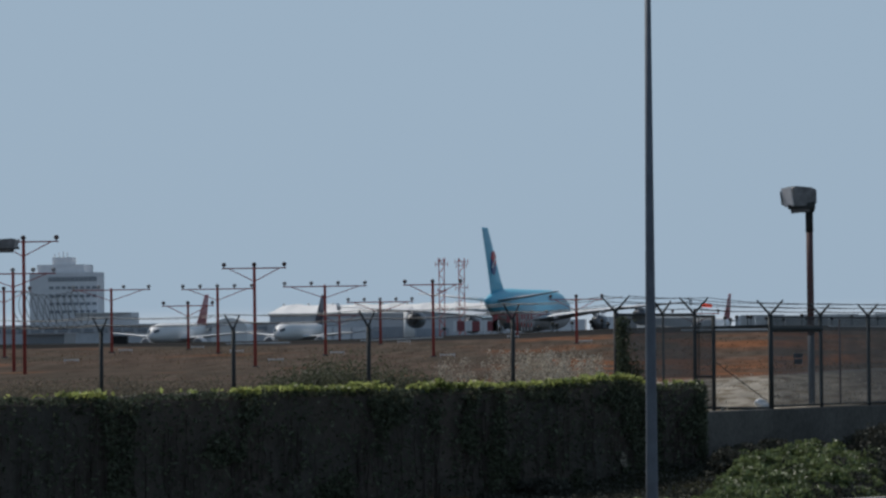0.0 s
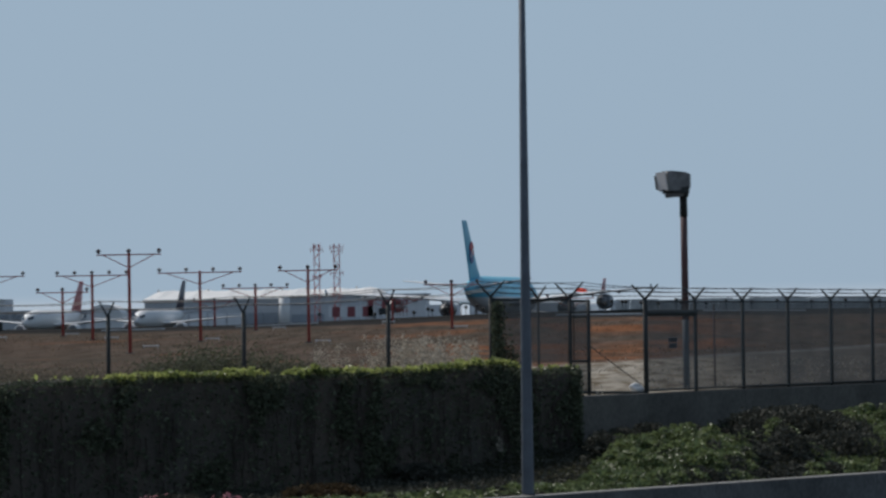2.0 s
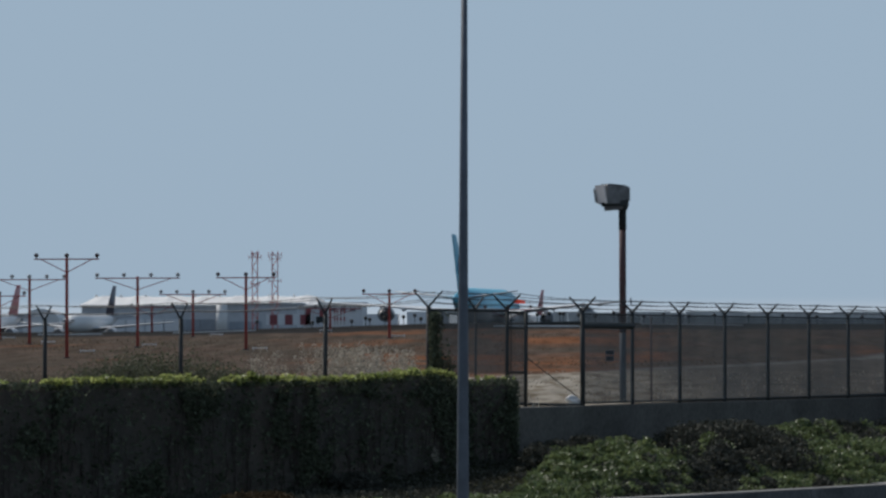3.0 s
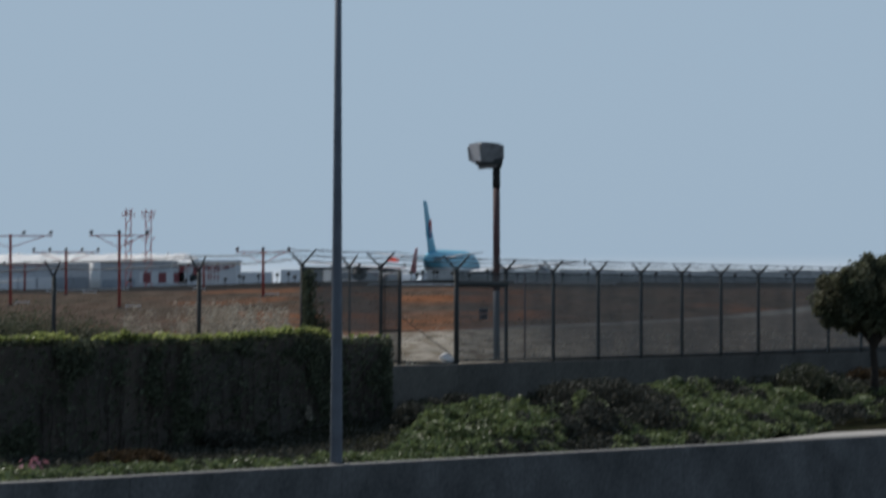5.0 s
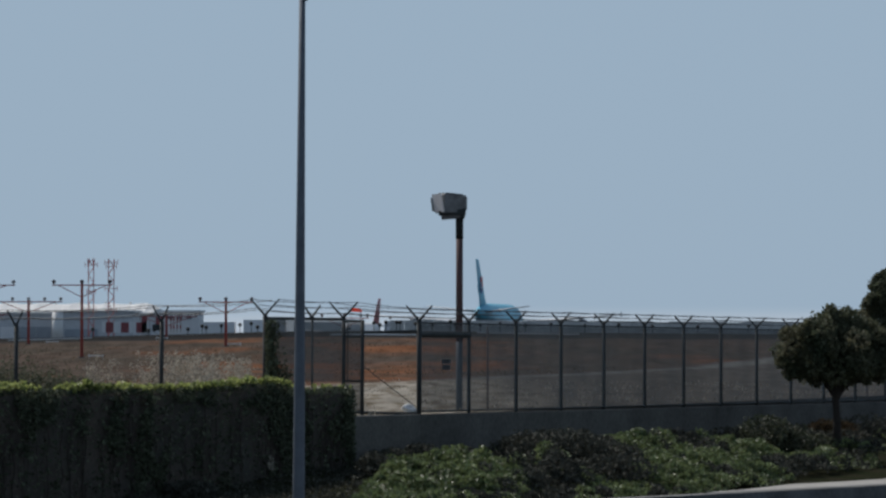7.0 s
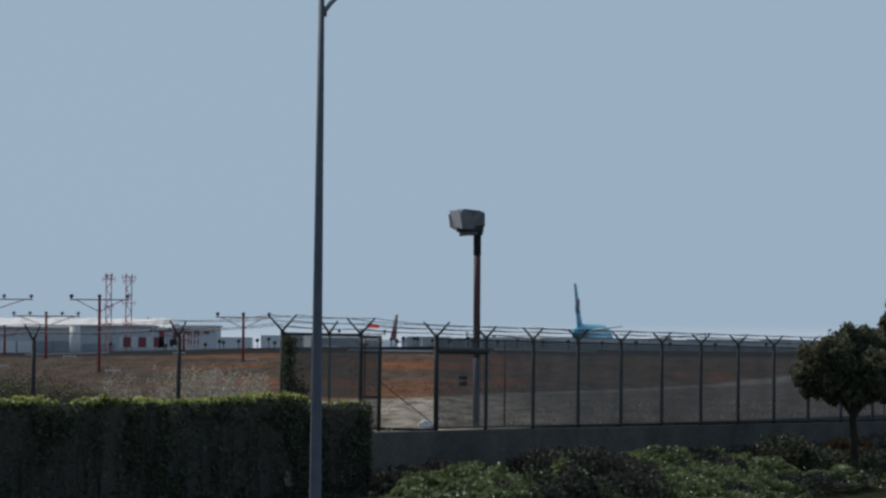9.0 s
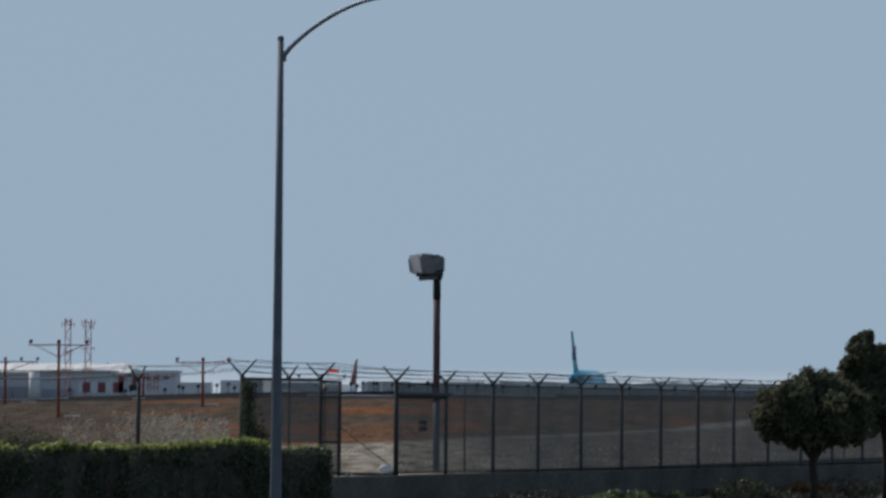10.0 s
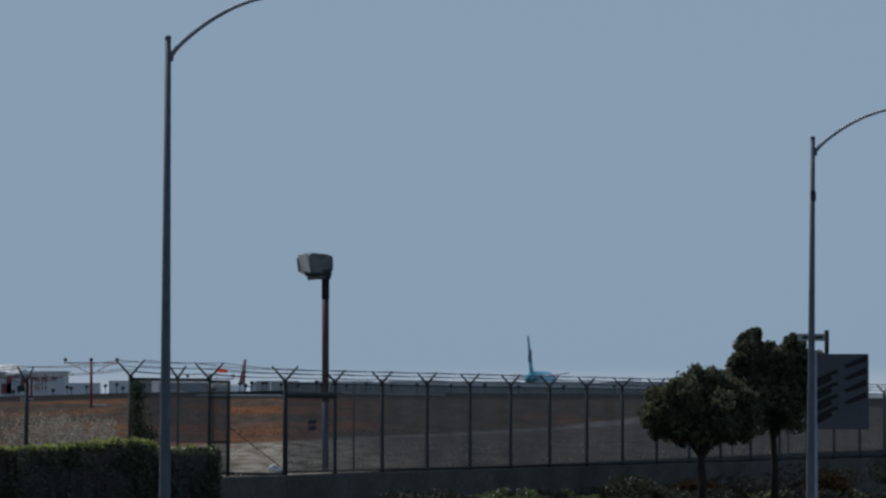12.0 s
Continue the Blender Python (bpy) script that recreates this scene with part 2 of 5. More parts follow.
M = {
    "field": airfield(),
    "asphalt": mat("asphalt", (0.055, 0.055, 0.058), 0.9, 0.35, 0.2, 20, 0.2),
    "runway": mat("runway", (0.042, 0.042, 0.042), 0.95, 0.35, 0.05, 1.5, spec=0.0),
    "soil": mat("soil", (0.035, 0.032, 0.022), 0.95, 0.4, 0.8, 14, 0.4, second=(0.022, 0.028, 0.014), spec=0.0),
    "dirt": mat("dirt", (0.33, 0.29, 0.23), 0.95, 0.3, 0.15, 2.5, 0.3, second=(0.2, 0.16, 0.1)),
    "concrete": mat("concrete", (0.165, 0.168, 0.168), 0.92, 0.45, 0.9, 12, 0.15, spec=0.1),
    "footing": mat("footing_concrete", (0.155, 0.148, 0.136), 0.92, 0.4, 0.7, 10, 0.15, spec=0.1),
    "barrier": mat("barrier_concrete", (0.6, 0.6, 0.59), 0.9, 0.3, 0.25, 3, spec=0.2),
    "coping": mat("coping_concrete", (0.22, 0.215, 0.205), 0.9, 0.35, 1.4, 16, 0.1),
    "walk": mat("walk", (0.42, 0.40, 0.37), 0.9, 0.15, 0.8, 16, 0.1),
    "galv": mat("galvanised", (0.15, 0.17, 0.20), 0.7, 0.25, 3, 40, metal=0.2),
    "postdark": mat("dark_post", (0.045, 0.051, 0.052), 0.7, 0.3, 4, 40, metal=0.1),
    "wire": mat("wire", (0.09, 0.09, 0.09), 0.6, 0.2, 4, 40, metal=0.5),
    "net": netting("netting", (0.084, 0.100, 0.112), 0.66),
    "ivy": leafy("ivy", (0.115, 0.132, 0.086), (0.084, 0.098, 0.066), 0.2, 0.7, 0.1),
    # top leaves: sunlight put into a paler, yellower copy of the ivy
    "ivylit": leafy("sunlit_ivy", (0.46, 0.49, 0.17), (0.13, 0.17, 0.05), 0.55, 0.36, 0.4),
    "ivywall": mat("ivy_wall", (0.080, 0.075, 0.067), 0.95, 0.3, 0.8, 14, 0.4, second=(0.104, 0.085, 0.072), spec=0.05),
    "shrub": leafy("shrub", (0.215, 0.262, 0.112), (0.085, 0.118, 0.05), 0.33, 0.42, 0.4),
    "brush": leafy("brush", (0.088, 0.088, 0.072), (0.050, 0.053, 0.042), 0.15, 0.7, 0.12),
    "olive": leafy("olive_leaf", (0.105, 0.108, 0.068), (0.045, 0.056, 0.034), 0.2, 0.55, 0.25),
    "rustbrush": leafy("rust_brush", (0.085, 0.055, 0.03), (0.05, 0.04, 0.025), 0.3, 0.8, 0.1),
    "tree": leafy("tree_leaf", (0.155, 0.148, 0.092), (0.080, 0.102, 0.062), 0.4, 0.62, 0.2),
    "stem": mat("climber_stem", (0.085, 0.07, 0.06), 0.95, 0.3, 6, 50, 0.3),
    "bark": mat("bark", (0.045, 0.036, 0.03), 0.95, 0.4, 6, 50, 0.5),
    "drygrass": leafy("dry_grass", (0.46, 0.43, 0.37), (0.33, 0.29, 0.23), 0.4, 0.8, 0.1),
    "straw": leafy("straw", (0.30, 0.25, 0.18), (0.20, 0.165, 0.12), 0.45, 0.8, 0.1),
    "fieldgrass": leafy("field_grass", (0.155, 0.115, 0.08), (0.13, 0.10, 0.07), 0.6, 0.9, 0.0),
    "weed": leafy("weed_leaf", (0.125, 0.135, 0.085), (0.08, 0.092, 0.055), 0.3),
    "greygrass": leafy("grey_grass", (0.20, 0.17, 0.13), (0.135, 0.122, 0.09), 0.35, 0.8, 0.1),
    "red": mat("mast_red", (0.40, 0.075, 0.065), 0.55, 0.25, 0.8, 12),
    "towerred": mat("tower_red", (0.55, 0.15, 0.14), 0.6, 0.2, 1, 12),
    "redwhite": mat("mast_white", (0.6, 0.58, 0.57), 0.6, 0.2, 1, 12),
    "lampcase": mat("lamp_case", (0.10, 0.06, 0.06), 0.5, 0.2, 5, 40),
    "armgrey": mat("arm_grey", (0.36, 0.40, 0.46), 0.55, 0.15, 3, 30, metal=0.2),
    "lamphead": mat("lamp_head", (0.66, 0.66, 0.66), 0.45, 0.12, 4, 30),
    "lampgrey": mat("lamp_grey", (0.38, 0.38, 0.38), 0.5, 0.2, 5, 40),
    "white": mat("white_paint", (0.78, 0.78, 0.78), 0.5, 0.08, 0.1, 2),
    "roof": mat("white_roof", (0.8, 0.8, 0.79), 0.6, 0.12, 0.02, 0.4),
    "facade": mat("facade", (0.8, 0.81, 0.83), 0.8, 0.1, 0.03, 0.5),
    # glass base paled to imitate distance haze, and glossy to mirror the sky
    "farglass": mat("far_glass", (0.20, 0.23, 0.27), 0.12, 0.2, 0.1, 2, spec=1.0),
    "doorgrey": mat("door_grey", (0.36, 0.40, 0.45), 0.6, 0.2, 0.03, 0.5),
    # far grey: distance haze and the hangar wall's shade put into its colour
    "facadedark": mat("hazed_facade_grey", (0.58, 0.60, 0.63), 0.6, 0.2, 0.03, 0.5),
    "glass": mat("window_glass", (0.06, 0.08, 0.10), 0.15, 0.2, 0.1, 2, spec=0.8),
    "skyblue": mat("sky_blue_paint", (0.12, 0.48, 0.66), 0.4, 0.06, 0.1, 2),
    "logo_red": mat("red_paint", (0.55, 0.05, 0.06), 0.4, 0.1, 0.3, 3),
    "logo_blue": mat("navy_paint", (0.03, 0.06, 0.22), 0.4, 0.1, 0.3, 3),
    # dark red of the far tails, paled in colour to stand for haze
    "maroon": mat("hazed_maroon", (0.48, 0.19, 0.20), 0.45, 0.1, 0.2, 2),
    "darktail": mat("dark_tail_paint", (0.06, 0.06, 0.09), 0.45, 0.1, 0.2, 2),
    "engine": mat("engine_metal", (0.27, 0.27, 0.28), 0.5, 0.3, 0.5, 4, metal=0.3),
    # this grey holds the nacelles' backlit shade; also the utility shed's wall
    "nacelle": mat("nacelle_shade_shed_grey", (0.22, 0.25, 0.28), 0.4, 0.15, 0.3, 3),
    "wing": mat("wing_grey", (0.7, 0.71, 0.73), 0.45, 0.1, 0.1, 2),
    "black": mat("black_rubber", (0.02, 0.02, 0.02), 0.8, 0.2, 3, 30),
    "orange": leafy("orange_cloth", (0.95, 0.27, 0.17), (0.9, 0.22, 0.13), 0.6, 0.8, 0.1),
    # panel red, greyed so the colour carries some distance haze
    "panelred": mat("panel_red", (0.30, 0.085, 0.095), 0.6, 0.2, 0.5, 5),
    "sign": mat("sign_grey", (0.085, 0.095, 0.11), 0.6, 0.15, 1.2, 20),
    "pink": leafy("pink_petal", (0.6, 0.3, 0.35), (0.5, 0.2, 0.25), 0.3),
    "rust": mat("rust_paint", (0.125, 0.055, 0.052), 0.75, 0.4, 1.2, 30, second=(0.085, 0.068, 0.072)),
    "landing": glowing("landing_light", (1.0, 0.85, 0.6), 4.0),
    "amber": glowing("amber_light", (1.0, 0.5, 0.2), 3.0),
}

# ---- mesh helpers ----


def mesh_of(name, bm, material):
    me = bpy.data.meshes.new(name)
    bm.normal_update()
    bm.to_mesh(me)
    bm.free()
    for m in material if isinstance(material, (list, tuple)) else [material]:
        me.materials.append(M[m])
    return me


def part(name, bm, material, parent=None, label="", smooth=False):
    me = mesh_of(name, bm, material)
    if smooth:
        me.polygons.foreach_set("use_smooth", [True] * len(me.polygons))
    ob = new(name, me)
    if parent is not None:
        ob.parent = parent
    if label:
        tagged(ob, label)
    return ob


def thing(name, place, label, category, group="", kind="", turn=0.0):
    ob = new(name)
    ob.matrix_basis = pose(*place, 0, 0, turn)
    return tagged(ob, label, category, group, kind)


def box(bm, lo, hi, bevel=0.0):
    r = bmesh.ops.create_cube(bm, size=1.0)
    for v in r["verts"]:
        v.co = Vector([(lo[i] + hi[i]) / 2 + v.co[i] * (hi[i] - lo[i]) for i in range(3)])
    if bevel:
        es = list({e for v in r["verts"] for e in v.link_edges})
        bmesh.ops.bevel(bm, geom=es, offset=bevel, segments=2, affect="EDGES")
    return bm


def tube(bm, points, radii, sides=8, cap=True):
    """A round bar through points, with a radius at each."""
    rings = []
    pts = [Vector(p) for p in points]
    if not isinstance(radii, (list, tuple)):
        radii = [radii] * len(pts)
    for i, p in enumerate(pts):
        way = (pts[min(i + 1, len(pts) - 1)] - pts[max(i - 1, 0)]).normalized()
        side = way.cross(Vector((0, 0, 1)) if abs(way.z) < 0.9 else Vector((1, 0, 0))).normalized()
        up = side.cross(way)
        rings.append([bm.verts.new(p + (side * math.cos(a) + up * math.sin(a)) * radii[i])
                      for a in [2 * math.pi * k / sides for k in range(sides)]])
    for a, b in zip(rings, rings[1:]):
        for k in range(sides):
            bm.faces.new((a[k], a[(k + 1) % sides], b[(k + 1) % sides], b[k]))
    if cap:
        bm.faces.new(rings[0][::-1])
        bm.faces.new(rings[-1])
    return bm


def loft(bm, rings, cap=True):
    rs = [[bm.verts.new(p) for p in ring] for ring in rings]
    n = len(rs[0])
    for a, b in zip(rs, rs[1:]):
        for k in range(n):
            bm.faces.new((a[k], a[(k + 1) % n], b[(k + 1) % n], b[k]))
    if cap:
        bm.faces.new(rs[0][::-1])
        bm.faces.new(rs[-1])
    bmesh.ops.recalc_face_normals(bm, faces=bm.faces)
    return bm


def B():
    return bmesh.new()


def leaves(name, spots, size, material, parent=None, rng=None, flat=0.0, label=""):
    """Many small folded leaves at the given spots, as one mesh."""
    rng = rng or random.Random(3)
    verts, faces = [], []
    for p in spots:
        n = Vector((rng.gauss(0, 1), rng.gauss(0, 1), rng.gauss(0, 1) + flat)).normalized()
        a = n.orthogonal().normalized()
        a.rotate(Matrix.Rotation(rng.uniform(0, 6.28), 3, n))
        b = n.cross(a)
        s = size * rng.uniform(0.6, 1.3)
        i = len(verts)
        for q in (p - a * s, p + b * s * 0.5 + n * s * 0.18, p + a * s, p - b * s * 0.5 + n * s * 0.18):
            verts.append(q[:])
        faces.append((i, i + 1, i + 2, i + 3))
    me = bpy.data.meshes.new(name)
    me.from_pydata(verts, [], faces)
    me.materials.append(M[material])
    ob = new(name, me)
    ob.parent = parent
    if label:
        tagged(ob, label)
    return ob


def site(b, d):
    """The place at bearing b (thousandths to the right of north) and d metres to the north."""
    return b * d / 1000, d


# The road runs north-east; s along it, n to its north-west side.
ROAD0, ROADV, ROADN = Vector((-1.9, 68.2)), Vector((0.541, 0.841)), Vector((-0.841, 0.541))


def road(s, n):
    p = ROAD0 + ROADV * s + ROADN * n
    return p.x, p.y


def mixz(x, table):
    if x <= table[0][0]:
        return table[0][1]
    for (a, za), (b, zb) in zip(table, table[1:]):
        if x <= b:
            k = (x - a) / (b - a)
            return za + (zb - za) * k
    return table[-1][1]


FIELD = [(88, 1.43), (150, 1.5), (190, 1.64), (210, 1.95), (230, 2.4), (245, 2.64), (300, 2.97), (325, 3.02), (345, 2.95), (420, 2.4), (600, 2.0), (5000, 2.0)]


def bank_z(s, n):
    """The planted bank between the roadside wall and the fence."""
    low = -0.008 * max(-60, min(60, s))
    k = min(1, max(0, (s - 5) / 7))
    return low + 0.02 + 0.5 * min(1, max(0, n - 0.6) / 7.5) * (0.12 + 0.88 * k * k * (3 - 2 * k))


CREST = [(-230, -0.15), (-140, -0.15), (-105, -0.08), (-70, 0.18), (-37, 0.52), (-12, 0.62), (37, 0.5), (91, 0.36), (124, 0.3), (136, -0.4), (200, -0.5)]


def field_z(x, y):
    """The airfield climbs gently to a crest that is higher towards the east."""
    w = mixz(y, [(195, 0), (300, 1), (345, 1), (430, 0)])
    return mixz(y, FIELD) + (w * mixz(1000 * x / y, CREST) if y > 100 else 0)


def fence_n(s):
    """How far the airport fence stands from the roadside wall."""
    return max(3.0, 8.78 + 0.1087 * (min(s, 80) - 17.35))


def ground_z(s, n):
    x, y = road(s, n)
    if n < -0.01:
        return mixz(n, [(-38, 1.5), (-36, 1.4), (-25, -2.3), (-0.6, -2.3), (0, -2.3)])
    if n < fence_n(s):
        return bank_z(s, n)
    return field_z(x, y)

# ---- ground ----


def build_ground():
    ss = [-3000, -1500, -700, -400, -200, -120, -80, -60] + list(range(-50, 61, 2)) + list(range(65, 420, 6)) + [450, 520, 600, 750, 1000, 1500, 3000, 4500]
    rows = [-3000, -1000, -300, -120, -60, -38, -35, -31, -27, -20, -10, -3, -0.6, -0.02, 0.0, 0.6, 2, 3.5, 5, 6.5, "fence-", "fence", 10.5, 12, 14, 17, 20, 24, 28, 34, 40, 46] + list(range(52, 260, 7)) + [270, 300, 350, 420, 520, 700, 1000, 1600, 2600, 4000]
    bm = B()
    grid = []
    for s in ss:
        col = []
        for r in rows:
            if r == "fence-":
                n, nn = fence_n(s) - 0.02, fence_n(s) - 0.02
            elif r == "fence":
                n, nn = fence_n(s), fence_n(s)
            elif not isinstance(r, str) and 10 < r < 12:
                n = nn = max(r, fence_n(s) + 1.0) if fence_n(s) < 11 else fence_n(s) + 0.5
            elif not isinstance(r, str) and r >= 12:
                n = nn = max(r, fence_n(s) + 1 + (r - 10) * 0.2)
            else:
                n = nn = r if r < 1 else min(r, fence_n(s) * r / 7.2)
            x, y = road(s, n)
            z = ground_z(s, nn)
            if n > fence_n(s) + 0.5:
                z += 0.05 * noise.noise((x * 0.13, y * 0.05, 0.3)) + (0.12 * noise.noise((x * 0.02, y * 0.01, 5.0)) if y < 235 else 0)
            elif n > 0.7 and n < fence_n(s) - 0.5:
                z += 0.1 * noise.noise((x * 0.6, y * 0.6, 2.0))
            col.append(bm.verts.new((x, y, z)))
        grid.append(col)
    for i in range(len(ss) - 1):
        for j in range(len(rows) - 1):
            f = bm.faces.new((grid[i][j], grid[i + 1][j], grid[i + 1][j + 1], grid[i][j + 1]))
            c = f.calc_center_median()
            r = rows[j]
            if j < 14:
                f.material_index = 0
            elif j < 20:
                f.material_index = 1
            elif 262 < c.y < 420 or c.y > 700:
                f.material_index = 4
            else:
                f.material_index = 2
    bmesh.ops.recalc_face_normals(bm, faces=bm.faces)
    g = part("ground", bm, ["asphalt", "soil", "field", "dirt", "runway"])
    tagged(g, "dry grass airfield, planted bank and dark asphalt road", "ground", kind="structure")


build_ground()


def roadside_wall():
    """Low concrete wall beside the road; its cap forms a kerb along the planted bank."""
    w = thing("roadside_wall", (0, 0, 0), "long grey stained concrete retaining wall beside the road", "wall", kind="structure")
    for k in range(-8, 12):
        s0, s1 = k * 6.0, k * 6.0 + 5.985
        bm = B()
        ring = []
        for s in (s0, s1):
            zt = bank_z(s, 0) + 0.030
            ring.append([(*road(s, n), z) for n, z in ((-0.06, -2.5), (0.16, -2.5), (0.16, zt - 0.015), (0.145, zt), (-0.05, zt), (-0.065, zt - 0.015))])
        loft(bm, ring)
        part("wall_panel", bm, "concrete", w)
        bm = B()
        ring = []
        for s in (s0, s1):
            zt = bank_z(s, 0)
            ring.append([(*road(s, n), z) for n, z in ((-0.065, zt + 0.030), (-0.065, zt + 0.042), (-0.055, zt + 0.048), (0.30, zt + 0.05), (0.30, zt - 0.2), (0.17, zt - 0.2), (0.17, zt + 0.030))])
        loft(bm, ring)
        part("coping", bm, "coping", w, "pale worn concrete coping")
    # concrete path that opens out behind the wall
    bm = B()
    ring = []
    for s in (15.5, 17, 19, 22, 26, 34, 46, 60):
        n1 = 0.2 + 0.22 * (s - 15.4)
        z = bank_z(s, 0) + 0.055
        n1 = min(max(n1, 0.5), 6.5)
        ring.append([(*road(s, 0.302), z - 0.3), (*road(s, n1), z - 0.3), (*road(s, n1), z + 0.012 * n1), (*road(s, 0.302), z)])
    loft(bm, ring)
    p = part("path", bm, "walk")
    tagged(p, "pale concrete path behind the roadside wall", "path", kind="structure")


roadside_wall()

FENCE0, FENCEV = Vector((0.16, 87.5)), Vector((0.447, 0.8945))
SPAN = 2.53


def fence_at(d):
    p = FENCE0 + FENCEV * d
    return p.x, p.y


def base_wall():
    """The concrete footing wall under the fence."""
    w = thing("footing_wall", (0, 0, 0), "low grey concrete wall below the airport fence", "wall", kind="structure")
    for k in range(-1, 16):
        bm = B()
        d0, d1 = k * 5.0 - 0.2, k * 5.0 + 4.79
        ring = []
        side = Vector((-FENCEV.y, FENCEV.x)) * 0.16
        for d in (d0, d1):
            x, y = fence_at(d)
            z = 1.43 - 0.005 * d
            ring.append([(x - side.x, y - side.y, -0.2), (x + side.x, y + side.y, -0.2), (x + side.x, y + side.y, z), (x - side.x * 0.9, y - side.y * 0.9, z), (x - side.x, y - side.y, z - 0.02)])
        loft(bm, ring)
        part("wall_panel", bm, "footing", w)


base_wall()


def y_arms(bm, top, along, lift=0.30, reach=0.27):
    """A forked holder for barbed wire on a post top; the fork stands across the fence."""
    ax = Vector((along[0], along[1], 0))
    for sgn in (-1, 1):
        tip = Vector(top) + ax * reach * sgn + Vector((0, 0, lift))
        tube(bm, [top, tip], [0.03, 0.018], 6)
    return bm


def strand(bm, a, b, sag, r=0.007, barbs=True, rng=random.Random(5)):
    a, b = Vector(a), Vector(b)
    pts = [a.lerp(b, k / 4) - Vector((0, 0, sag * 4 * (k / 4) * (1 - k / 4))) for k in range(5)]
    tube(bm, pts, r, 4, cap=False)
    if barbs:
        n = int((b - a).length / 0.25)
        for k in range(n):
            p = a.lerp(b, (k + 0.5) / n) - Vector((0, 0, sag * 4 * ((k + .5) / n) * (1 - (k + .5) / n)))
            d = Vector((rng.uniform(-1, 1), rng.uniform(-1, 1), rng.uniform(-1, 1))).normalized() * 0.03
            tube(bm, [p - d, p + d], r * 0.7, 3, cap=False)


CROSS = Vector((0.8945, -0.447))      # across the fence, towards the road


def right_fence():
    f = thing("security_fence", (0, 0, 0), "chain-link security fence with dark screening and barbed wire", "fence")
    n = 24
    top = 2.07
    tops = []
    for k in range(n + 1):
        d = k * SPAN
        x, y = fence_at(d)
        z = 1.43 - 0.005 * d
        bm = B()
        tube(bm, [(x, y, z - 0.1), (x, y, z + top)], 0.043 if k else 0.055, 8)
        p = part("post", bm, "postdark", f, smooth=True)
        bm = B()
        y_arms(bm, (x, y, z + top), (CROSS.x, CROSS.y), 0.27 if k else 0.33, 0.26 if k else 0.32)
        part("wire_arm", bm, "postdark", p)
        tops.append(Vector((x, y, z + top)))
    for k in range(n):
        a, b = tops[k], tops[k + 1]
        bm = B()
        tube(bm, [a - Vector((0, 0, .05)), b - Vector((0, 0, .05))], 0.022, 6)
        part("top_rail", bm, "postdark", f)
        bm = B()
        tube(bm, [a - Vector((0, 0, top - .06)), b - Vector((0, 0, top - .06))], 0.025, 6)
        part("bottom_rail", bm, "postdark", f)
        bm = B()
        off = Vector((CROSS.x, CROSS.y, 0)) * 0.03
        v = [a + off - Vector((0, 0, .08)), b + off - Vector((0, 0, .08)), b + off - Vector((0, 0, top - .05)), a + off - Vector((0, 0, top - .05))]
        bm.faces.new([bm.verts.new(q) for q in v])
        part("screen_panel", bm, "net", f, "dark see-through windscreen netting")
        bm = B()
        for sgn in (-1, 1):
            for h in (0.3, 0.64, 0.97):
                o = Vector((CROSS.x, CROSS.y, 0)) * 0.26 * h * sgn + Vector((0, 0, 0.27 * h))
                strand(bm, a + o, b + o, 0.015)
        part("barbed_wire", bm, "wire", f)
    # thin older posts close behind the screen
    for d, r in ((4.05, 0.024), (29.5, 0.024), (34.4, 0.024)):
        bm = B()
        x, y = fence_at(d)
        tube(bm, [(x - CROSS.x * .25, y - CROSS.y * .25, 1.1), (x - CROSS.x * .25, y - CROSS.y * .25, 3.42 - 0.005 * d)], r, 6)
        part("rear_post", bm, "rust", f, "thin rusty post behind the screen", smooth=True)
    # heavy dark rail beam across the first bay
    bm = B()
    a, b = tops[0], tops[1]
    tube(bm, [a - Vector((0, 0, 0.30)), b - Vector((0, 0, 0.30))], 0.07, 8)
    part("gate_track", bm, "postdark", f)
    # warning notice with plain bars
    bm = B()
    x, y = fence_at(1.25)
    c = Vector((x, y, 0)) + Vector((CROSS.x, CROSS.y, 0)) * 0.05
    al = Vector((FENCEV.x, FENCEV.y, 0))
    for z0, z1, w in ((2.54, 2.64, .22), (2.40, 2.52, .2)):
        q = [c - al * w + Vector((0, 0, z0)), c + al * w + Vector((0, 0, z0)), c + al * w + Vector((0, 0, z1)), c - al * w + Vector((0, 0, z1))]
        loft(bm, [q, [p + Vector((CROSS.x, CROSS.y, 0)) * 0.012 for p in q]])
    part("notice", bm, "sign", f, "small dark warning notice")
    bm = B()
    for z0 in (2.56, 2.60, 2.43, 2.47):
        q = [c - al * .16 + Vector((0, 0, z0)), c + al * .15 + Vector((0, 0, z0)), c + al * .15 + Vector((0, 0, z0 + .025)), c - al * .16 + Vector((0, 0, z0 + .02))]
        loft(bm, [[p + Vector((CROSS.x, CROSS.y, 0)) * 0.013 for p in q], [p + Vector((CROSS.x, CROSS.y, 0)) * 0.017 for p in q]])
    part("notice_bar", bm, "black", f)


right_fence()


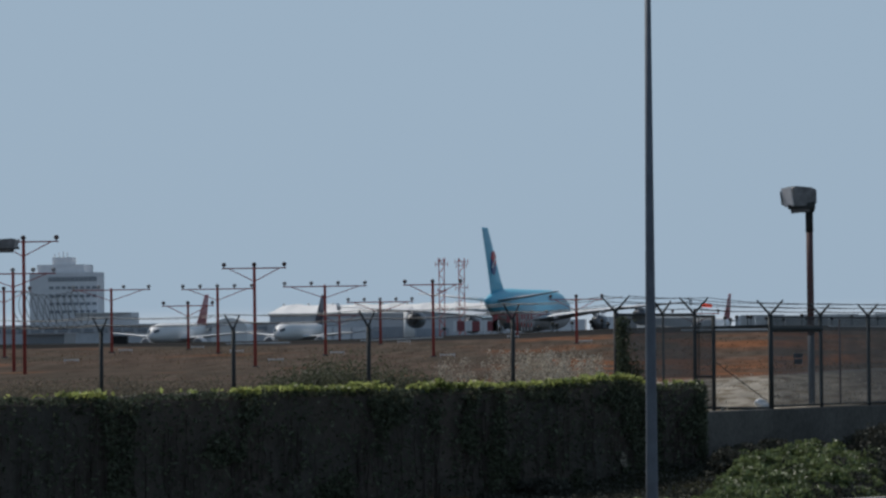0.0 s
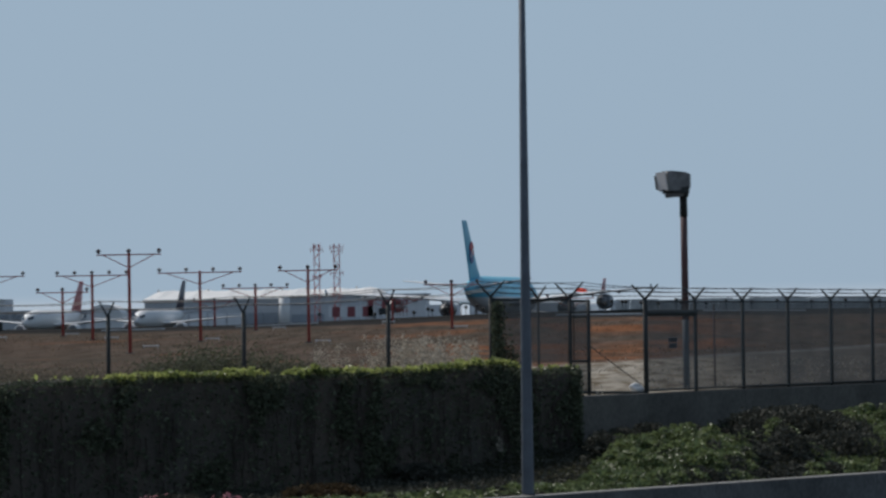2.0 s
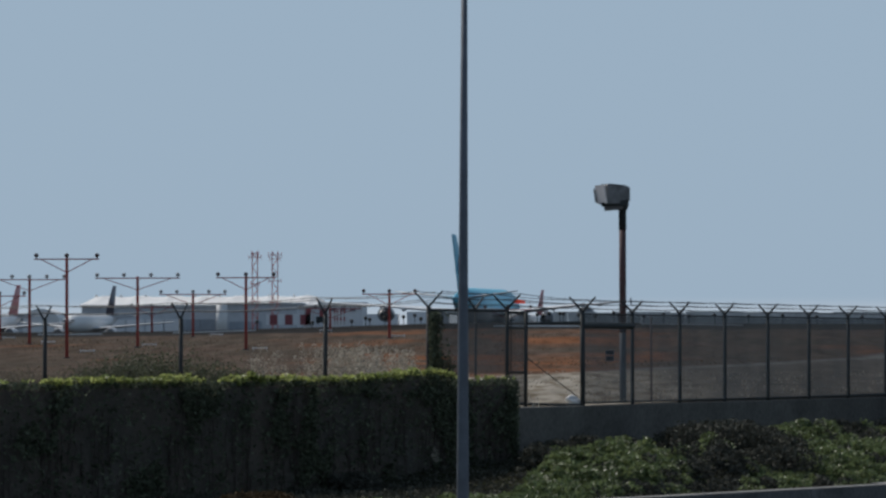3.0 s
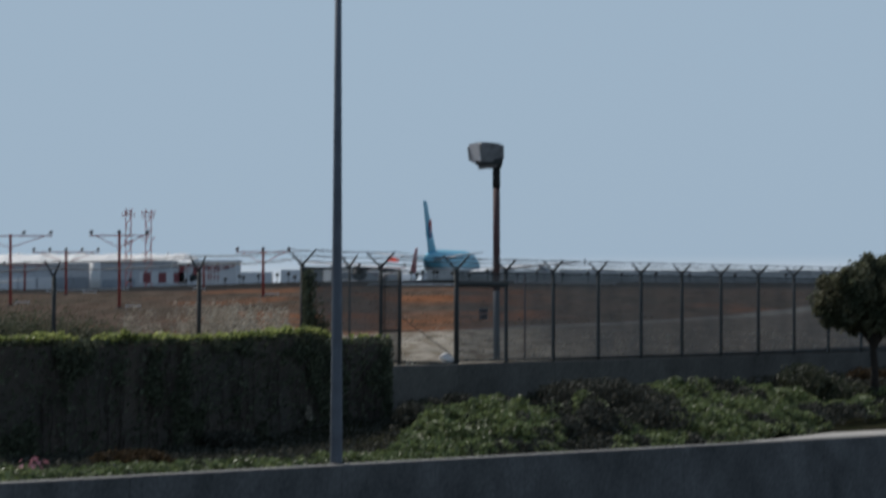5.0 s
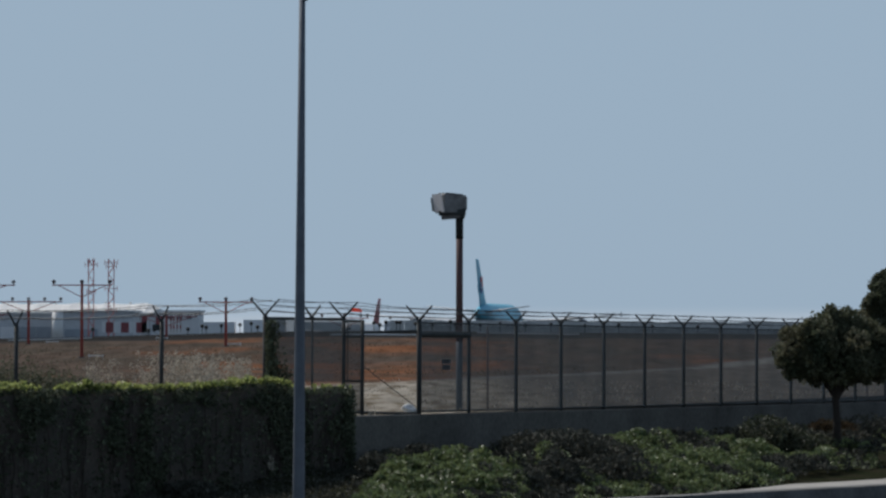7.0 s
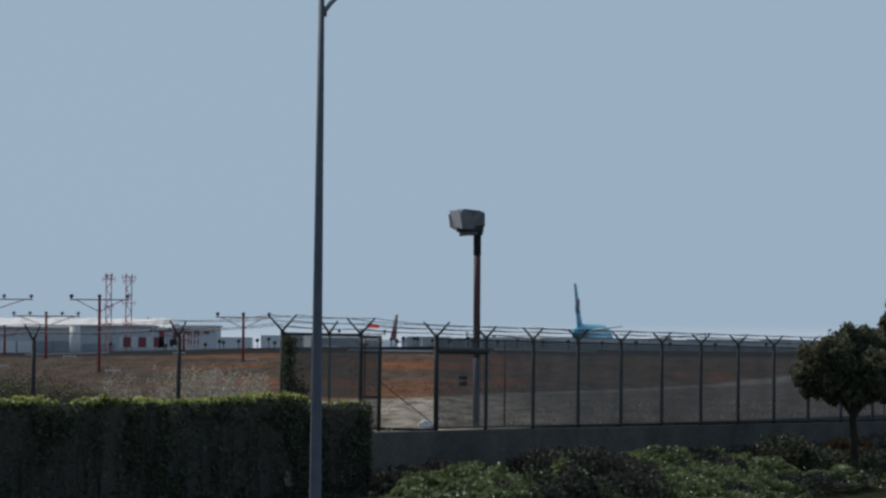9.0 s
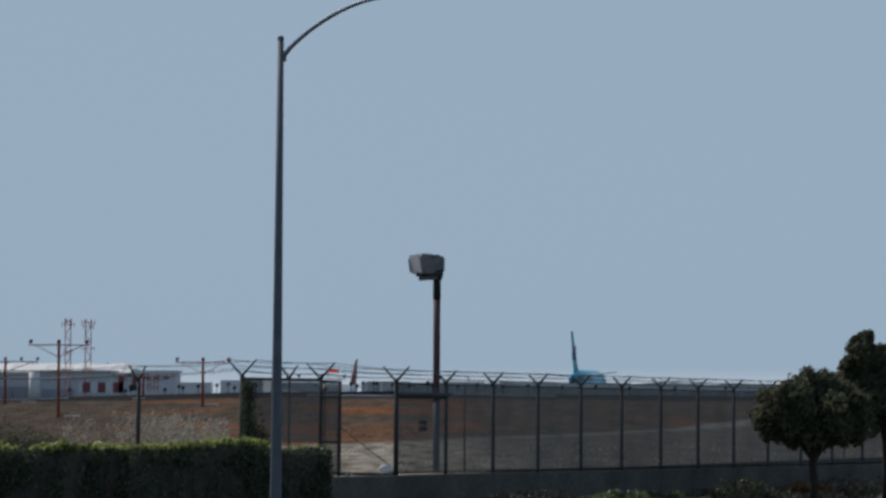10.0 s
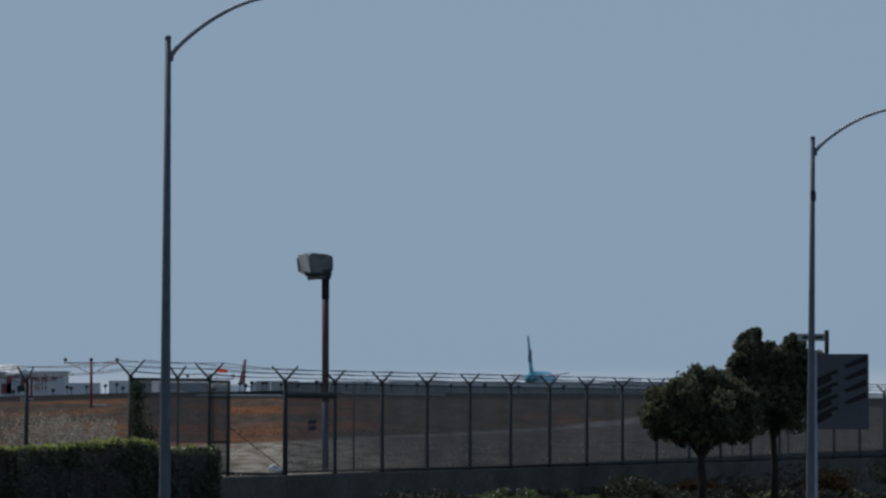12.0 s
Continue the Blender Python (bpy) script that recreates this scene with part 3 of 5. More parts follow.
def gate():
    """Open gate bay at the fence's end: leaf frame, clad panel and ivy-grown end post."""
    g = thing("gate_bay", (0, 0, 0), "dark steel gate bay with open gap beside an ivy-covered fence end", "gate")
    Y = 87.5
    px = lambda r: (r - 784) / 7000 * Y
    zz = lambda r: 3.14 + (600 - r) / 7000 * Y

    def post(x, z0, z1, r, y=Y):
        bm = B()
        tube(bm, [(x, y, z0), (x + 0.01, y, z1)], r, 8)
        return part("post", bm, "postdark", g, smooth=True)

    def rail(x0, x1, z0, z1, r=0.025, y=Y, name="rail"):
        bm = B()
        tube(bm, [(x0, y, z0), (x1, y, z1)], r, 6)
        return part(name, bm, "postdark", g)

    e, m, l, r = px(524), px(663), px(696), FENCE0.x
    m2 = px(606)
    pe = post(e, 1.3, zz(562), 0.055)
    pm = post(m, 1.3, zz(567), 0.042)
    pb = post(m2, 1.3, zz(566), 0.026, Y + 0.6)
    post(l, 1.35, zz(570), 0.042)
    bm = B()
    y_arms(bm, (m2, Y + .6, zz(566)), (0.6, 0.8), 0.28, 0.3)
    part("wire_arm", bm, "postdark", pb)
    for p, x, z in ((pe, e, zz(562)), (pm, m, zz(567))):
        bm = B()
        y_arms(bm, (x, Y, z), (1, 0), 0.36, 0.32)
        part("wire_arm", bm, "postdark", p)
    rail(e, m, zz(567), zz(569), 0.035, name="top_rail")
    rail(m, l, zz(571), zz(572), 0.03)
    rail(m + 0.09, m + 0.1, zz(680), zz(572), 0.014, name="stile")
    rail(m, l, zz(678), zz(678))
    rail(m, l, zz(600), zz(600), 0.018)
    rail(l, r, zz(592), zz(590), 0.035, name="gate_beam")
    rail(m, r, zz(733), zz(736), 0.035, name="gate_sill")
    bm = B()
    tube(bm, [(l, Y - 0.02, zz(650)), (l + .35, Y - 0.02, zz(672)), (r - .1, Y - 0.02, zz(722))], 0.01, 5)
    part("cable", bm, "wire", g)
    bm = B()
    tube(bm, [(l - .12, Y - .25, zz(742)), (l - .14, Y - .26, zz(760)), (l - .2, Y - .3, zz(775)), (l - .32, Y - .34, zz(790))], 0.014, 6)
    part("hose", bm, "black", g, "black hose hanging down the footing wall")
    for x0, x1, z0, z1, c in ((e, m, zz(680), zz(569), "net"), (m, l, zz(732), zz(573), "net")):
        bm = B()
        bm.faces.new([bm.verts.new(q) for q in ((x0, Y + .05, z0), (x1, Y + .05, z0), (x1, Y + .05, z1), (x0, Y + .05, z1))])
        part("screen_panel", bm, c, g, "dark see-through windscreen netting")
    bm = B()
    for h in (0.3, 0.64, 0.97):
        for sgn in (-1, 1):
            a = Vector((e + .32 * h * sgn, Y, zz(562) + .36 * h))
            b = Vector((m + .32 * h * sgn, Y, zz(567) + .36 * h))
            c = Vector((r + .26 * h * sgn, Y, 3.5 + .27 * h))
            strand(bm, a, b, 0.03)
            strand(bm, b, c, 0.03)
    part("barbed_wire", bm, "wire", g)
    rng = random.Random(12)
    sp = []
    for k in range(2000):
        z = 1.9 + 1.6 * rng.random() ** 1.6
        w = 0.09 + 0.28 * max(0, (2.75 - z) / 0.85) if z < 2.75 else 0.09 + 0.06 * rng.random()
        sp.append(Vector((e + 0.06 + abs(rng.gauss(0, w)) - 0.03, Y - 0.1 + rng.gauss(0, 0.1), z)))
    leaves("climbing_ivy", sp, 0.055, "ivy", g, rng, label="dark ivy climbing the end post")
    # pale bag of rubbish by the gate post
    bm = B()
    bmesh.ops.create_icosphere(bm, subdivisions=3, radius=0.125)
    for v in bm.verts:
        v.co *= 1 + 0.7 * noise.noise(v.co * 9)
        v.co.x *= 1.3
        v.co.z = max(v.co.z * 0.8, -0.12)
    b = part("rubbish_bag", bm, "white", smooth=True)
    b.matrix_basis = pose(r - 0.2, Y + 0.22, 1.55)
    tagged(b, "crumpled white plastic bag beside the gate post", "bag")


gate()


def left_fence():
    f = thing("boundary_fence", (0, 0, 0), "older fence posts with forked arms and sagging barbed wire", "fence")
    spots = [(-396, 586, 95), (-158, 584, 93), (84, 581, 91), (341, 573, 89)]
    tops = []
    for r, v, d in spots:
        x = (r - 784) / 7000 * d
        zt = 3.14 + (600 - v) / 7000 * d
        bm = B()
        tube(bm, [(x, d, 1.2), (x + 0.01, d, zt)], 0.05, 8)
        p = part("post", bm, "postdark", f, smooth=True)
        bm = B()
        for dx, dz in ((-0.2, 0.36), (0.16, 0.34)):
            tube(bm, [(x, d, zt - 0.02), (x + dx, d, zt + dz)], [0.03, 0.02], 6)
        part("wire_arm", bm, "postdark", p)
        tops.append(Vector((x, d, zt)))
    tops.insert(0, tops[0] + Vector((-3.2, 2.0, 0)))
    tops.append(Vector(((524 - 784) / 7000 * 87.5, 87.5, 3.61)))
    for a, b in zip(tops, tops[1:]):
        bm = B()
        for dx, dz in ((-.2, .36), (-.1, .18), (.16, .34), (.08, .16)):
            strand(bm, a + Vector((dx, 0, dz)), b + Vector((dx, 0, dz)), 0.06)
        part("barbed_wire", bm, "wire", f)
    # coil of razor wire at the far end
    bm = B()
    x0 = (-541 - 784) / 7000 * 94
    pts = [(x0 + 1.55 * k / 240 + 0.21 * math.cos(k * 0.26 + 0.5), 94 + 0.30 * math.cos(k * 0.26), 3.93 + 0.42 * math.sin(k * 0.26 + 0.15 * math.sin(k * 0.05)) - 0.1 * math.sin(k * 0.013)) for k in range(241)]
    tube(bm, pts, 0.009, 4)
    part("razor_coil", bm, "wire", f, "coiled razor wire")


left_fence()


def hedge():
    """Ivy-covered boundary wall along the planted bank."""
    h = thing("ivy_hedge", (0, 0, 0), "tall ivy-covered wall with sunlit bright green leaf tips along its top", "hedge")
    a, b = Vector((-1.64, 83.55)), Vector((-14.1, 58.3))
    along = (b - a).normalized()
    side = Vector((along.y, -along.x))
    if side.dot(Vector((0, -1))) < 0:
        side = -side
    L = (b - a).length
    bm = B()
    n = 60
    ring = []
    rng = random.Random(8)

    def topz(d):
        return mixz(d, [(0, 2.10), (2.2, 2.11), (3.0, 2.24), (4.6, 2.26), (5.6, 2.19), (9, 2.19), (16, 2.25), (30, 2.27)]) + 0.04 * noise.noise((d * 0.9, 0, 0)) + 0.03 * noise.noise((d * 2.3, 3, 0))
    for k in range(n + 1):
        d = L * k / n
        c = a + along * d
        t = topz(d)
        prof = [(0.30, -0.35), (0.33, 0.4), (0.27, 1.2), (0.30, t - 0.12), (0.16, t), (-0.2, t), (-0.32, t - 0.15), (-0.32, -0.35)]
        pts = []
        for o, z in prof:
            w = 0.07 * noise.noise((d * 1.3, z * 1.7, o))
            q = c + side * (o + w)
            pts.append((q.x, q.y, z - (0.05 if z > 1.8 else 0)))
        ring.append(pts)
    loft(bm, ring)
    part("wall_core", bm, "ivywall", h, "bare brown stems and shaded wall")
    sp, tp = [], []
    for k in range(52000):
        d = rng.uniform(-0.15, L)
        z = rng.uniform(-0.2, topz(d) - 0.16)
        cover = noise.noise((d * 0.45, z * 0.5, 7)) + noise.noise((d * 1.6, z * 1.2, 1)) * 0.6
        if 3.6 < d < 6.4 and z < 1.75:
            cover -= 0.45
        if cover < -0.10 + 0.022 * d and rng.random() < 0.86:
            continue
        c = a + along * d + side * (0.34 + rng.uniform(0, 0.12))
        sp.append(Vector((c.x, c.y, z)))
    # leaves in the sunlit colour, bunched where the top catches light
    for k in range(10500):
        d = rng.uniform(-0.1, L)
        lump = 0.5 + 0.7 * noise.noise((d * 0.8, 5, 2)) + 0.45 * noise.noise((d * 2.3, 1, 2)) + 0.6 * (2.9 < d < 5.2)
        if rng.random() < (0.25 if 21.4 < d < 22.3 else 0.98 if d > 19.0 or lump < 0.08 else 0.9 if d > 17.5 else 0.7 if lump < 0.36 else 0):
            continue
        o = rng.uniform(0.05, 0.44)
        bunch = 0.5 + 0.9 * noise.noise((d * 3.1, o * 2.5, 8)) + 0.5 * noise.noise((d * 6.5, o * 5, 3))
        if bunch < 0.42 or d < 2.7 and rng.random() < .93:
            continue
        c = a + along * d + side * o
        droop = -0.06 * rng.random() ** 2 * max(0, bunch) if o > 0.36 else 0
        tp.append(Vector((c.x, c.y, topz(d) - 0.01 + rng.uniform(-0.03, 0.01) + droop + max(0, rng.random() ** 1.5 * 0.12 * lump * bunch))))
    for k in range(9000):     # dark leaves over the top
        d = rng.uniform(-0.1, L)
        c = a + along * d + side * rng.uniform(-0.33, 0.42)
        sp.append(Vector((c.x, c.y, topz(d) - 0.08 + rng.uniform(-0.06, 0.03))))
    for k in range(4200):
        c = a - along * rng.uniform(0.0, 0.2) + side * rng.uniform(-0.35, 0.4)
        sp.append(Vector((c.x, c.y, rng.uniform(-0.1, 2.1))))
    bm = B()
    for k in range(190):      # bare stems climbing the wall
        d = rng.uniform(0.2, L - 0.2)
        z0, z1 = rng.uniform(-0.2, 0.7), rng.uniform(1.1, 1.95)
        pts = []
        for i in range(6):
            c = a + along * (d + rng.gauss(0, 0.025)) + side * (0.33 + 0.05 * rng.random())
            pts.append((c.x, c.y, z0 + (z1 - z0) * i / 5))
        tube(bm, pts, rng.uniform(0.008, 0.018), 4)
    part("bare_growth", bm, "stem", h, "thin bare brown climbing stems")["kind"] = "stuff"
    dead = []
    for d, z, num in ((3.7, 0.60, 18), (2.4, 0.72, 8)):
        for k in range(num):
            c = a + along * (d + rng.gauss(0, .09)) + side * 0.5
            dead.append(Vector((c.x, c.y, z + rng.gauss(0, .08))))
    leaves("withered_leaves", dead, 0.062, "drygrass", h, rng, label="few pale withered leaves")["kind"] = "stuff"
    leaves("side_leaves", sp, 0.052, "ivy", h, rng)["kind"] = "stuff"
    leaves("top_leaves", tp, 0.064, "ivylit", h, rng, flat=0.9, label="sunlit yellow-green leaf tips")["kind"] = "stuff"


hedge()

# ---- street lamps and floodlight ----


def street_lamp(place, lean, height):
    s = thing("street_lamp", place, "tall tapered grey street lamp with curved arm beside the road", "street lamp", "roadside street lamps")
    top = Vector((lean, 0, height))
    bm = B()
    tube(bm, [(0, 0, -0.3), (0, 0, 0.02), top * 0.5, top], [0.112, 0.108, 0.078, 0.052], 16)
    p = part("pole", bm, "galv", s, smooth=True)
    bm = B()
    tube(bm, [(0, 0, 0.0), (0, 0, 0.05), (0, 0, 0.09)], [0.15, 0.15, 0.115], 16)
    part("base_plate", bm, "postdark", s)
    bm = B()
    tube(bm, [top - Vector((0, 0, .02)), top + Vector((0, 0, .04)), top + Vector((0, 0, .06))], [0.056, 0.056, 0.03], 12)
    part("pole_cap", bm, "galv", p)
    out = Vector((0.841, -0.541, 0))
    start = top - Vector((0, 0, 0.30))
    bm = B()
    tube(bm, [start + Vector((0, 0, -.09)) + out * .05, start + Vector((0, 0, .09)) + out * .07], 0.05, 8)
    part("bracket", bm, "galv", p)
    bm = B()
    pts = []
    for k in range(19):
        u = k / 18
        pts.append(start + out * (0.06 + 2.44 * u) + Vector((0, 0, 0.935 * math.sin(min(1.0, u * 1.1) * math.pi / 2) ** 0.8 if u else 0)))
    tube(bm, pts, [0.042 - 0.012 * k / 18 for k in range(19)], 10)
    part("arm", bm, "armgrey", s, smooth=True)
    end = pts[-1]
    bm = B()
    side = Vector((0.541, 0.841, 0))
    ring = []
    for u, w, h, dz in ((0, .05, .04, 0), (.08, .09, .055, .0), (.3, .17, .075, .01), (.55, .18, .07, .012), (.72, .12, .045, .005), (.80, .05, .02, 0)):
        c = end + out * u + Vector((0, 0, dz + 0.02 * u))
        ring.append([c + side * w * math.cos(q) + Vector((0, 0, h * math.sin(q) * (1 if math.sin(q) > 0 else .55))) for q in [2 * math.pi * i / 12 for i in range(12)]])
    loft(bm, ring)
    h = part("lamp_head", bm, "lamphead", s, "pale grey lamp head", smooth=True)
    bm = B()
    tube(bm, [end + out * .33 + Vector((0, 0, .07)), end + out * .33 + Vector((0, 0, .13))], [0.04, 0.03], 8)
    part("photocell", bm, "black", h)
    bm = B()
    loft(bm, [[end + out * (.2 + .4 * i) + side * .09 * j + Vector((0, 0, z)) for i, j in ((0, -1), (1, -1), (1, 1), (0, 1))] for z in (-.034, -.02)])
    part("lens", bm, "glass", h)
    return s


street_lamp((-1.96, 68.6, 0.0), 0.05, 9.36)
l2 = street_lamp((12.27, 91.0, -0.28), 0.10, 9.4)
bm = B()
box(bm, (0.04, -0.09, 7.95), (0.16, 0.02, 8.2), 0.02)
part("control_box", bm, "postdark", l2, "small dark box strapped to the pole")


def floodlight(place, height, turn, w=0.62, shift=0.2, tall=1.0):
    s = thing("floodlight", place, "grey box floodlight on a rusty red-brown pole", "floodlight", "airfield floodlights")
    bm = B()
    tube(bm, [(0, 0, -0.3), (0, 0, height * 0.37)], 0.075, 12)
    p = part("pole", bm, "galv", s, smooth=True)
    bm = B()
    tube(bm, [(0, 0, height * 0.36), (0, 0, height - 0.46)], [0.080, 0.080], 12)
    part("pole_sleeve", bm, "rust", p, smooth=True)
    bm = B()
    tube(bm, [(0, 0, height - 0.5), (0, 0, height)], 0.088, 12)
    part("pole_collar", bm, "black", p, "black collar at the top of the pole", smooth=True)
    bm = B()
    box(bm, (-0.42 - shift + .2, -0.12, height - 0.04), (max(0.12, .3 - shift), 0.12, height + 0.07), 0.015)
    part("cross_bracket", bm, "postdark", s)
    c, sn = math.cos(radians(turn)), math.sin(radians(turn))

    def rot(q):
        return Vector((q[0] * c - q[1] * sn - shift, q[0] * sn + q[1] * c, q[2] * tall + height - 0.04 * q[0]))
    bm = B()
    ring = []
    for x, y0, y1, z0, z1 in ((-w / 2 + .02, -.24, .24, .11, .49), (-w / 2 + .05, -.26, .26, .08, .53), (-.02, -.26, .26, .105, .525), (w / 2 - .06, -.26, .26, .145, .51), (w / 2, -.22, .22, .18, .47)):
        ring.append([rot(q) for q in ((x, y0, z0), (x, y1, z0), (x, y1, z1), (x, y0, z1))])
    loft(bm, ring)
    h = part("housing", bm, "floodcase", s, "weathered grey lamp housing")
    bm = B()
    loft(bm, [[rot(q) for q in ((x + .05, -.25, .10), (x + .05, .25, .10), (x - .03, .25, .51), (x - .03, -.25, .51))] for x in (-w / 2 - .03, -w / 2 - .008)])
    part("front_glass", bm, "lens", h, "pale frosted front glass")
    bm = B()      # thin side hood along the far edge of the glass
    loft(bm, [[rot((x, y, z)) for x, z in ((-w / 2 + .05, .10), (-w / 2 - .045, .13), (-w / 2 - .085, .43), (-w / 2 + .03, .47))] for y in (.25, .265)])
    part("hood", bm, "lampgrey", h)
    for yy in (-.2, 0, .2):
        bm = B()
        loft(bm, [[rot((x, yy + q * .012, z)) for q, z in ((-1, z1), (1, z1), (1, z1 + .025), (-1, z1 + .025))] for x, z1 in ((-w / 2 + .1, .528), (w / 2 - .1, .51))])
        part("cooling_rib", bm, "floodcase", h)
    bm = B()
    loft(bm, [[(x - shift, y, height + z) for y, z in ((-.22, .04), (.22, .04), (.22, z1 * tall), (-.22, z1 * tall))] for x, z1 in ((-w / 2 + .03, .13), (0, .15), (w / 2 + .03, .20))])
    part("lower_frame", bm, "postdark", h)
    bm = B()
    loft(bm, [[(x - shift, y, height + z) for y, z in ((-.16, z0), (.16, z0), (.16, z1), (-.16, z1))] for x, z0, z1 in ((-w / 2 + .10, -.06 * tall, .05), (w / 2 - .10, -.02 * tall, .05))])
    part("ballast_box", bm, "floodcase", h)
    return s


M["floodcase"] = mat("flood_case", (0.25, 0.25, 0.255), 0.65, 0.45, 5, 30, metal=0.1)
M["lens"] = mat("frosted_glass", (0.72, 0.72, 0.74), 0.25, 0.1, 4, 30)
fd = 91.0
floodlight(((868 - 784) / 7000 * fd, fd, 1.43), 3.14 + (600 - 388) / 7000 * fd - 1.43, 24)
floodlight(((-606 - 784) / 7000 * 100, 100, 1.43), 3.14 + (600 - 438) / 7000 * 100 - 1.43, 186, w=0.8, shift=-0.45, tall=0.55)


# ---- approach light masts ----


def mast(b, d, top, lamps, gap, case="lampcase", shift=0.0):
    """Red tubular mast with a braced crossbar and a row of approach lamps."""
    x, y = site(b, d)
    z0 = field_z(x, y) - 0.25
    s = thing("approach_light_mast", (x, y, z0), "red approach light mast, braced crossbar with %s lamps" % {3: "three", 4: "four", 5: "five"}[lamps], "light mast", "approach light masts")
    h = top - z0
    half = gap * (lamps - 1) / 2
    bm = B()
    tube(bm, [(0, 0, 0), (0, 0, h * 0.97), (0, 0, h)], [0.085, 0.075, 0.07], 8)
    part("pole", bm, "red", s, smooth=True)
    bm = B()
    box(bm, (-0.2, -0.2, 0), (0.2, 0.2, 0.3), 0.03)
    part("footing", bm, "concrete", s)
    bm = B()
    zc = h - 0.10
    tube(bm, [(-half - .1 + shift, -0.07, zc), (half + .1 + shift, -0.07, zc)], 0.035, 6)
    part("crossbar", bm, "red", s)
    for sgn in (-1, 1):
        bm = B()
        tube(bm, [(0, -.05, h - 0.75), (sgn * half * 0.86 + shift, -.07, zc)], 0.024, 6)
        part("brace", bm, "red", s)
    for k in range(lamps):
        lx = -half + gap * k + shift
        bm = B()
        tube(bm, [(lx, -.07, zc), (lx, -.07, zc + .13)], 0.03, 6)
        tube(bm, [(lx, -.16, zc + .19), (lx, -.12, zc + .19), (lx, 0.02, zc + .19), (lx, .1, zc + .19)], [0.085, 0.108, 0.108, 0.05], 10)
        part("lamp", bm, case, s, smooth=True)
    return s


#     bearing, range, top height, lamps, spacing, finish, bar shift
MASTS = [
    (-188.30, 175, 7.68, 3, 1.5, "lampcase", 0),
    (-191.11, 189, 6.50, 5, 1.0, "lampgrey", 0),
    (-193.53, 223, 6.08, 3, 1.5, "lampcase", 0),
    (-165.77, 232, 6.20, 4, 1.5, "lampgrey", 0),
    (-146.04, 239, 5.26, 3, 1.5, "lampcase", 0),
    (-138.42, 226, 6.09, 5, 1.0, "lampgrey", 0),
    (-128.92, 194, 6.69, 3, 1.5, "lampcase", 0),
    (-110.90, 219, 6.07, 4, 1.5, "lampgrey", 0),
    (-96.82, 246, 5.39, 5, 1.0, "lampgrey", 0),
    (-83.36, 212, 5.99, 3, 1.5, "lampcase", 0),
    (-46.99, 231, 5.26, 3, 1.5, "lampcase", 0),
    (-107.26, 292, 4.85, 3, 1.5, "lampgrey", 0),
    (-17.00, 262, 4.48, 3, 1.5, "lampcase", 0),
    (-62.00, 269, 4.60, 5, 1.0, "lampgrey", 0),
]
for b, d, top, lamps, gap, case, sh in MASTS:
    mast(b, d, top, lamps, gap, case, sh)

# ---- aircraft ----


def oval(y, z, hw, hh, n=28):
    return [(hw * math.sin(a), y, z + hh * math.cos(a)) for a in [2 * math.pi * k / n for k in range(n)]]


def slab(bm, sections, n=10):
    """A wing: rounded airfoil rings, each given by leading and trailing edge points and a thickness."""
    ring = []
    for le, te, th in sections:
        le, te = Vector(le), Vector(te)
        ch = te - le
        span = Vector((0, 0, 1)) if abs(ch.z) < 0.5 and abs(le.x) + abs(te.x) > 0.8 else Vector((1, 0, 0))
        pts = []
        for k in range(n):
            a = 2 * math.pi * k / n
            u = 0.5 - 0.5 * math.cos(a)
            t = th * (math.sin(a)) * (1 - 0.65 * u)
            pts.append(le + ch * u + span * t)
        ring.append(pts)
    return loft(bm, ring)


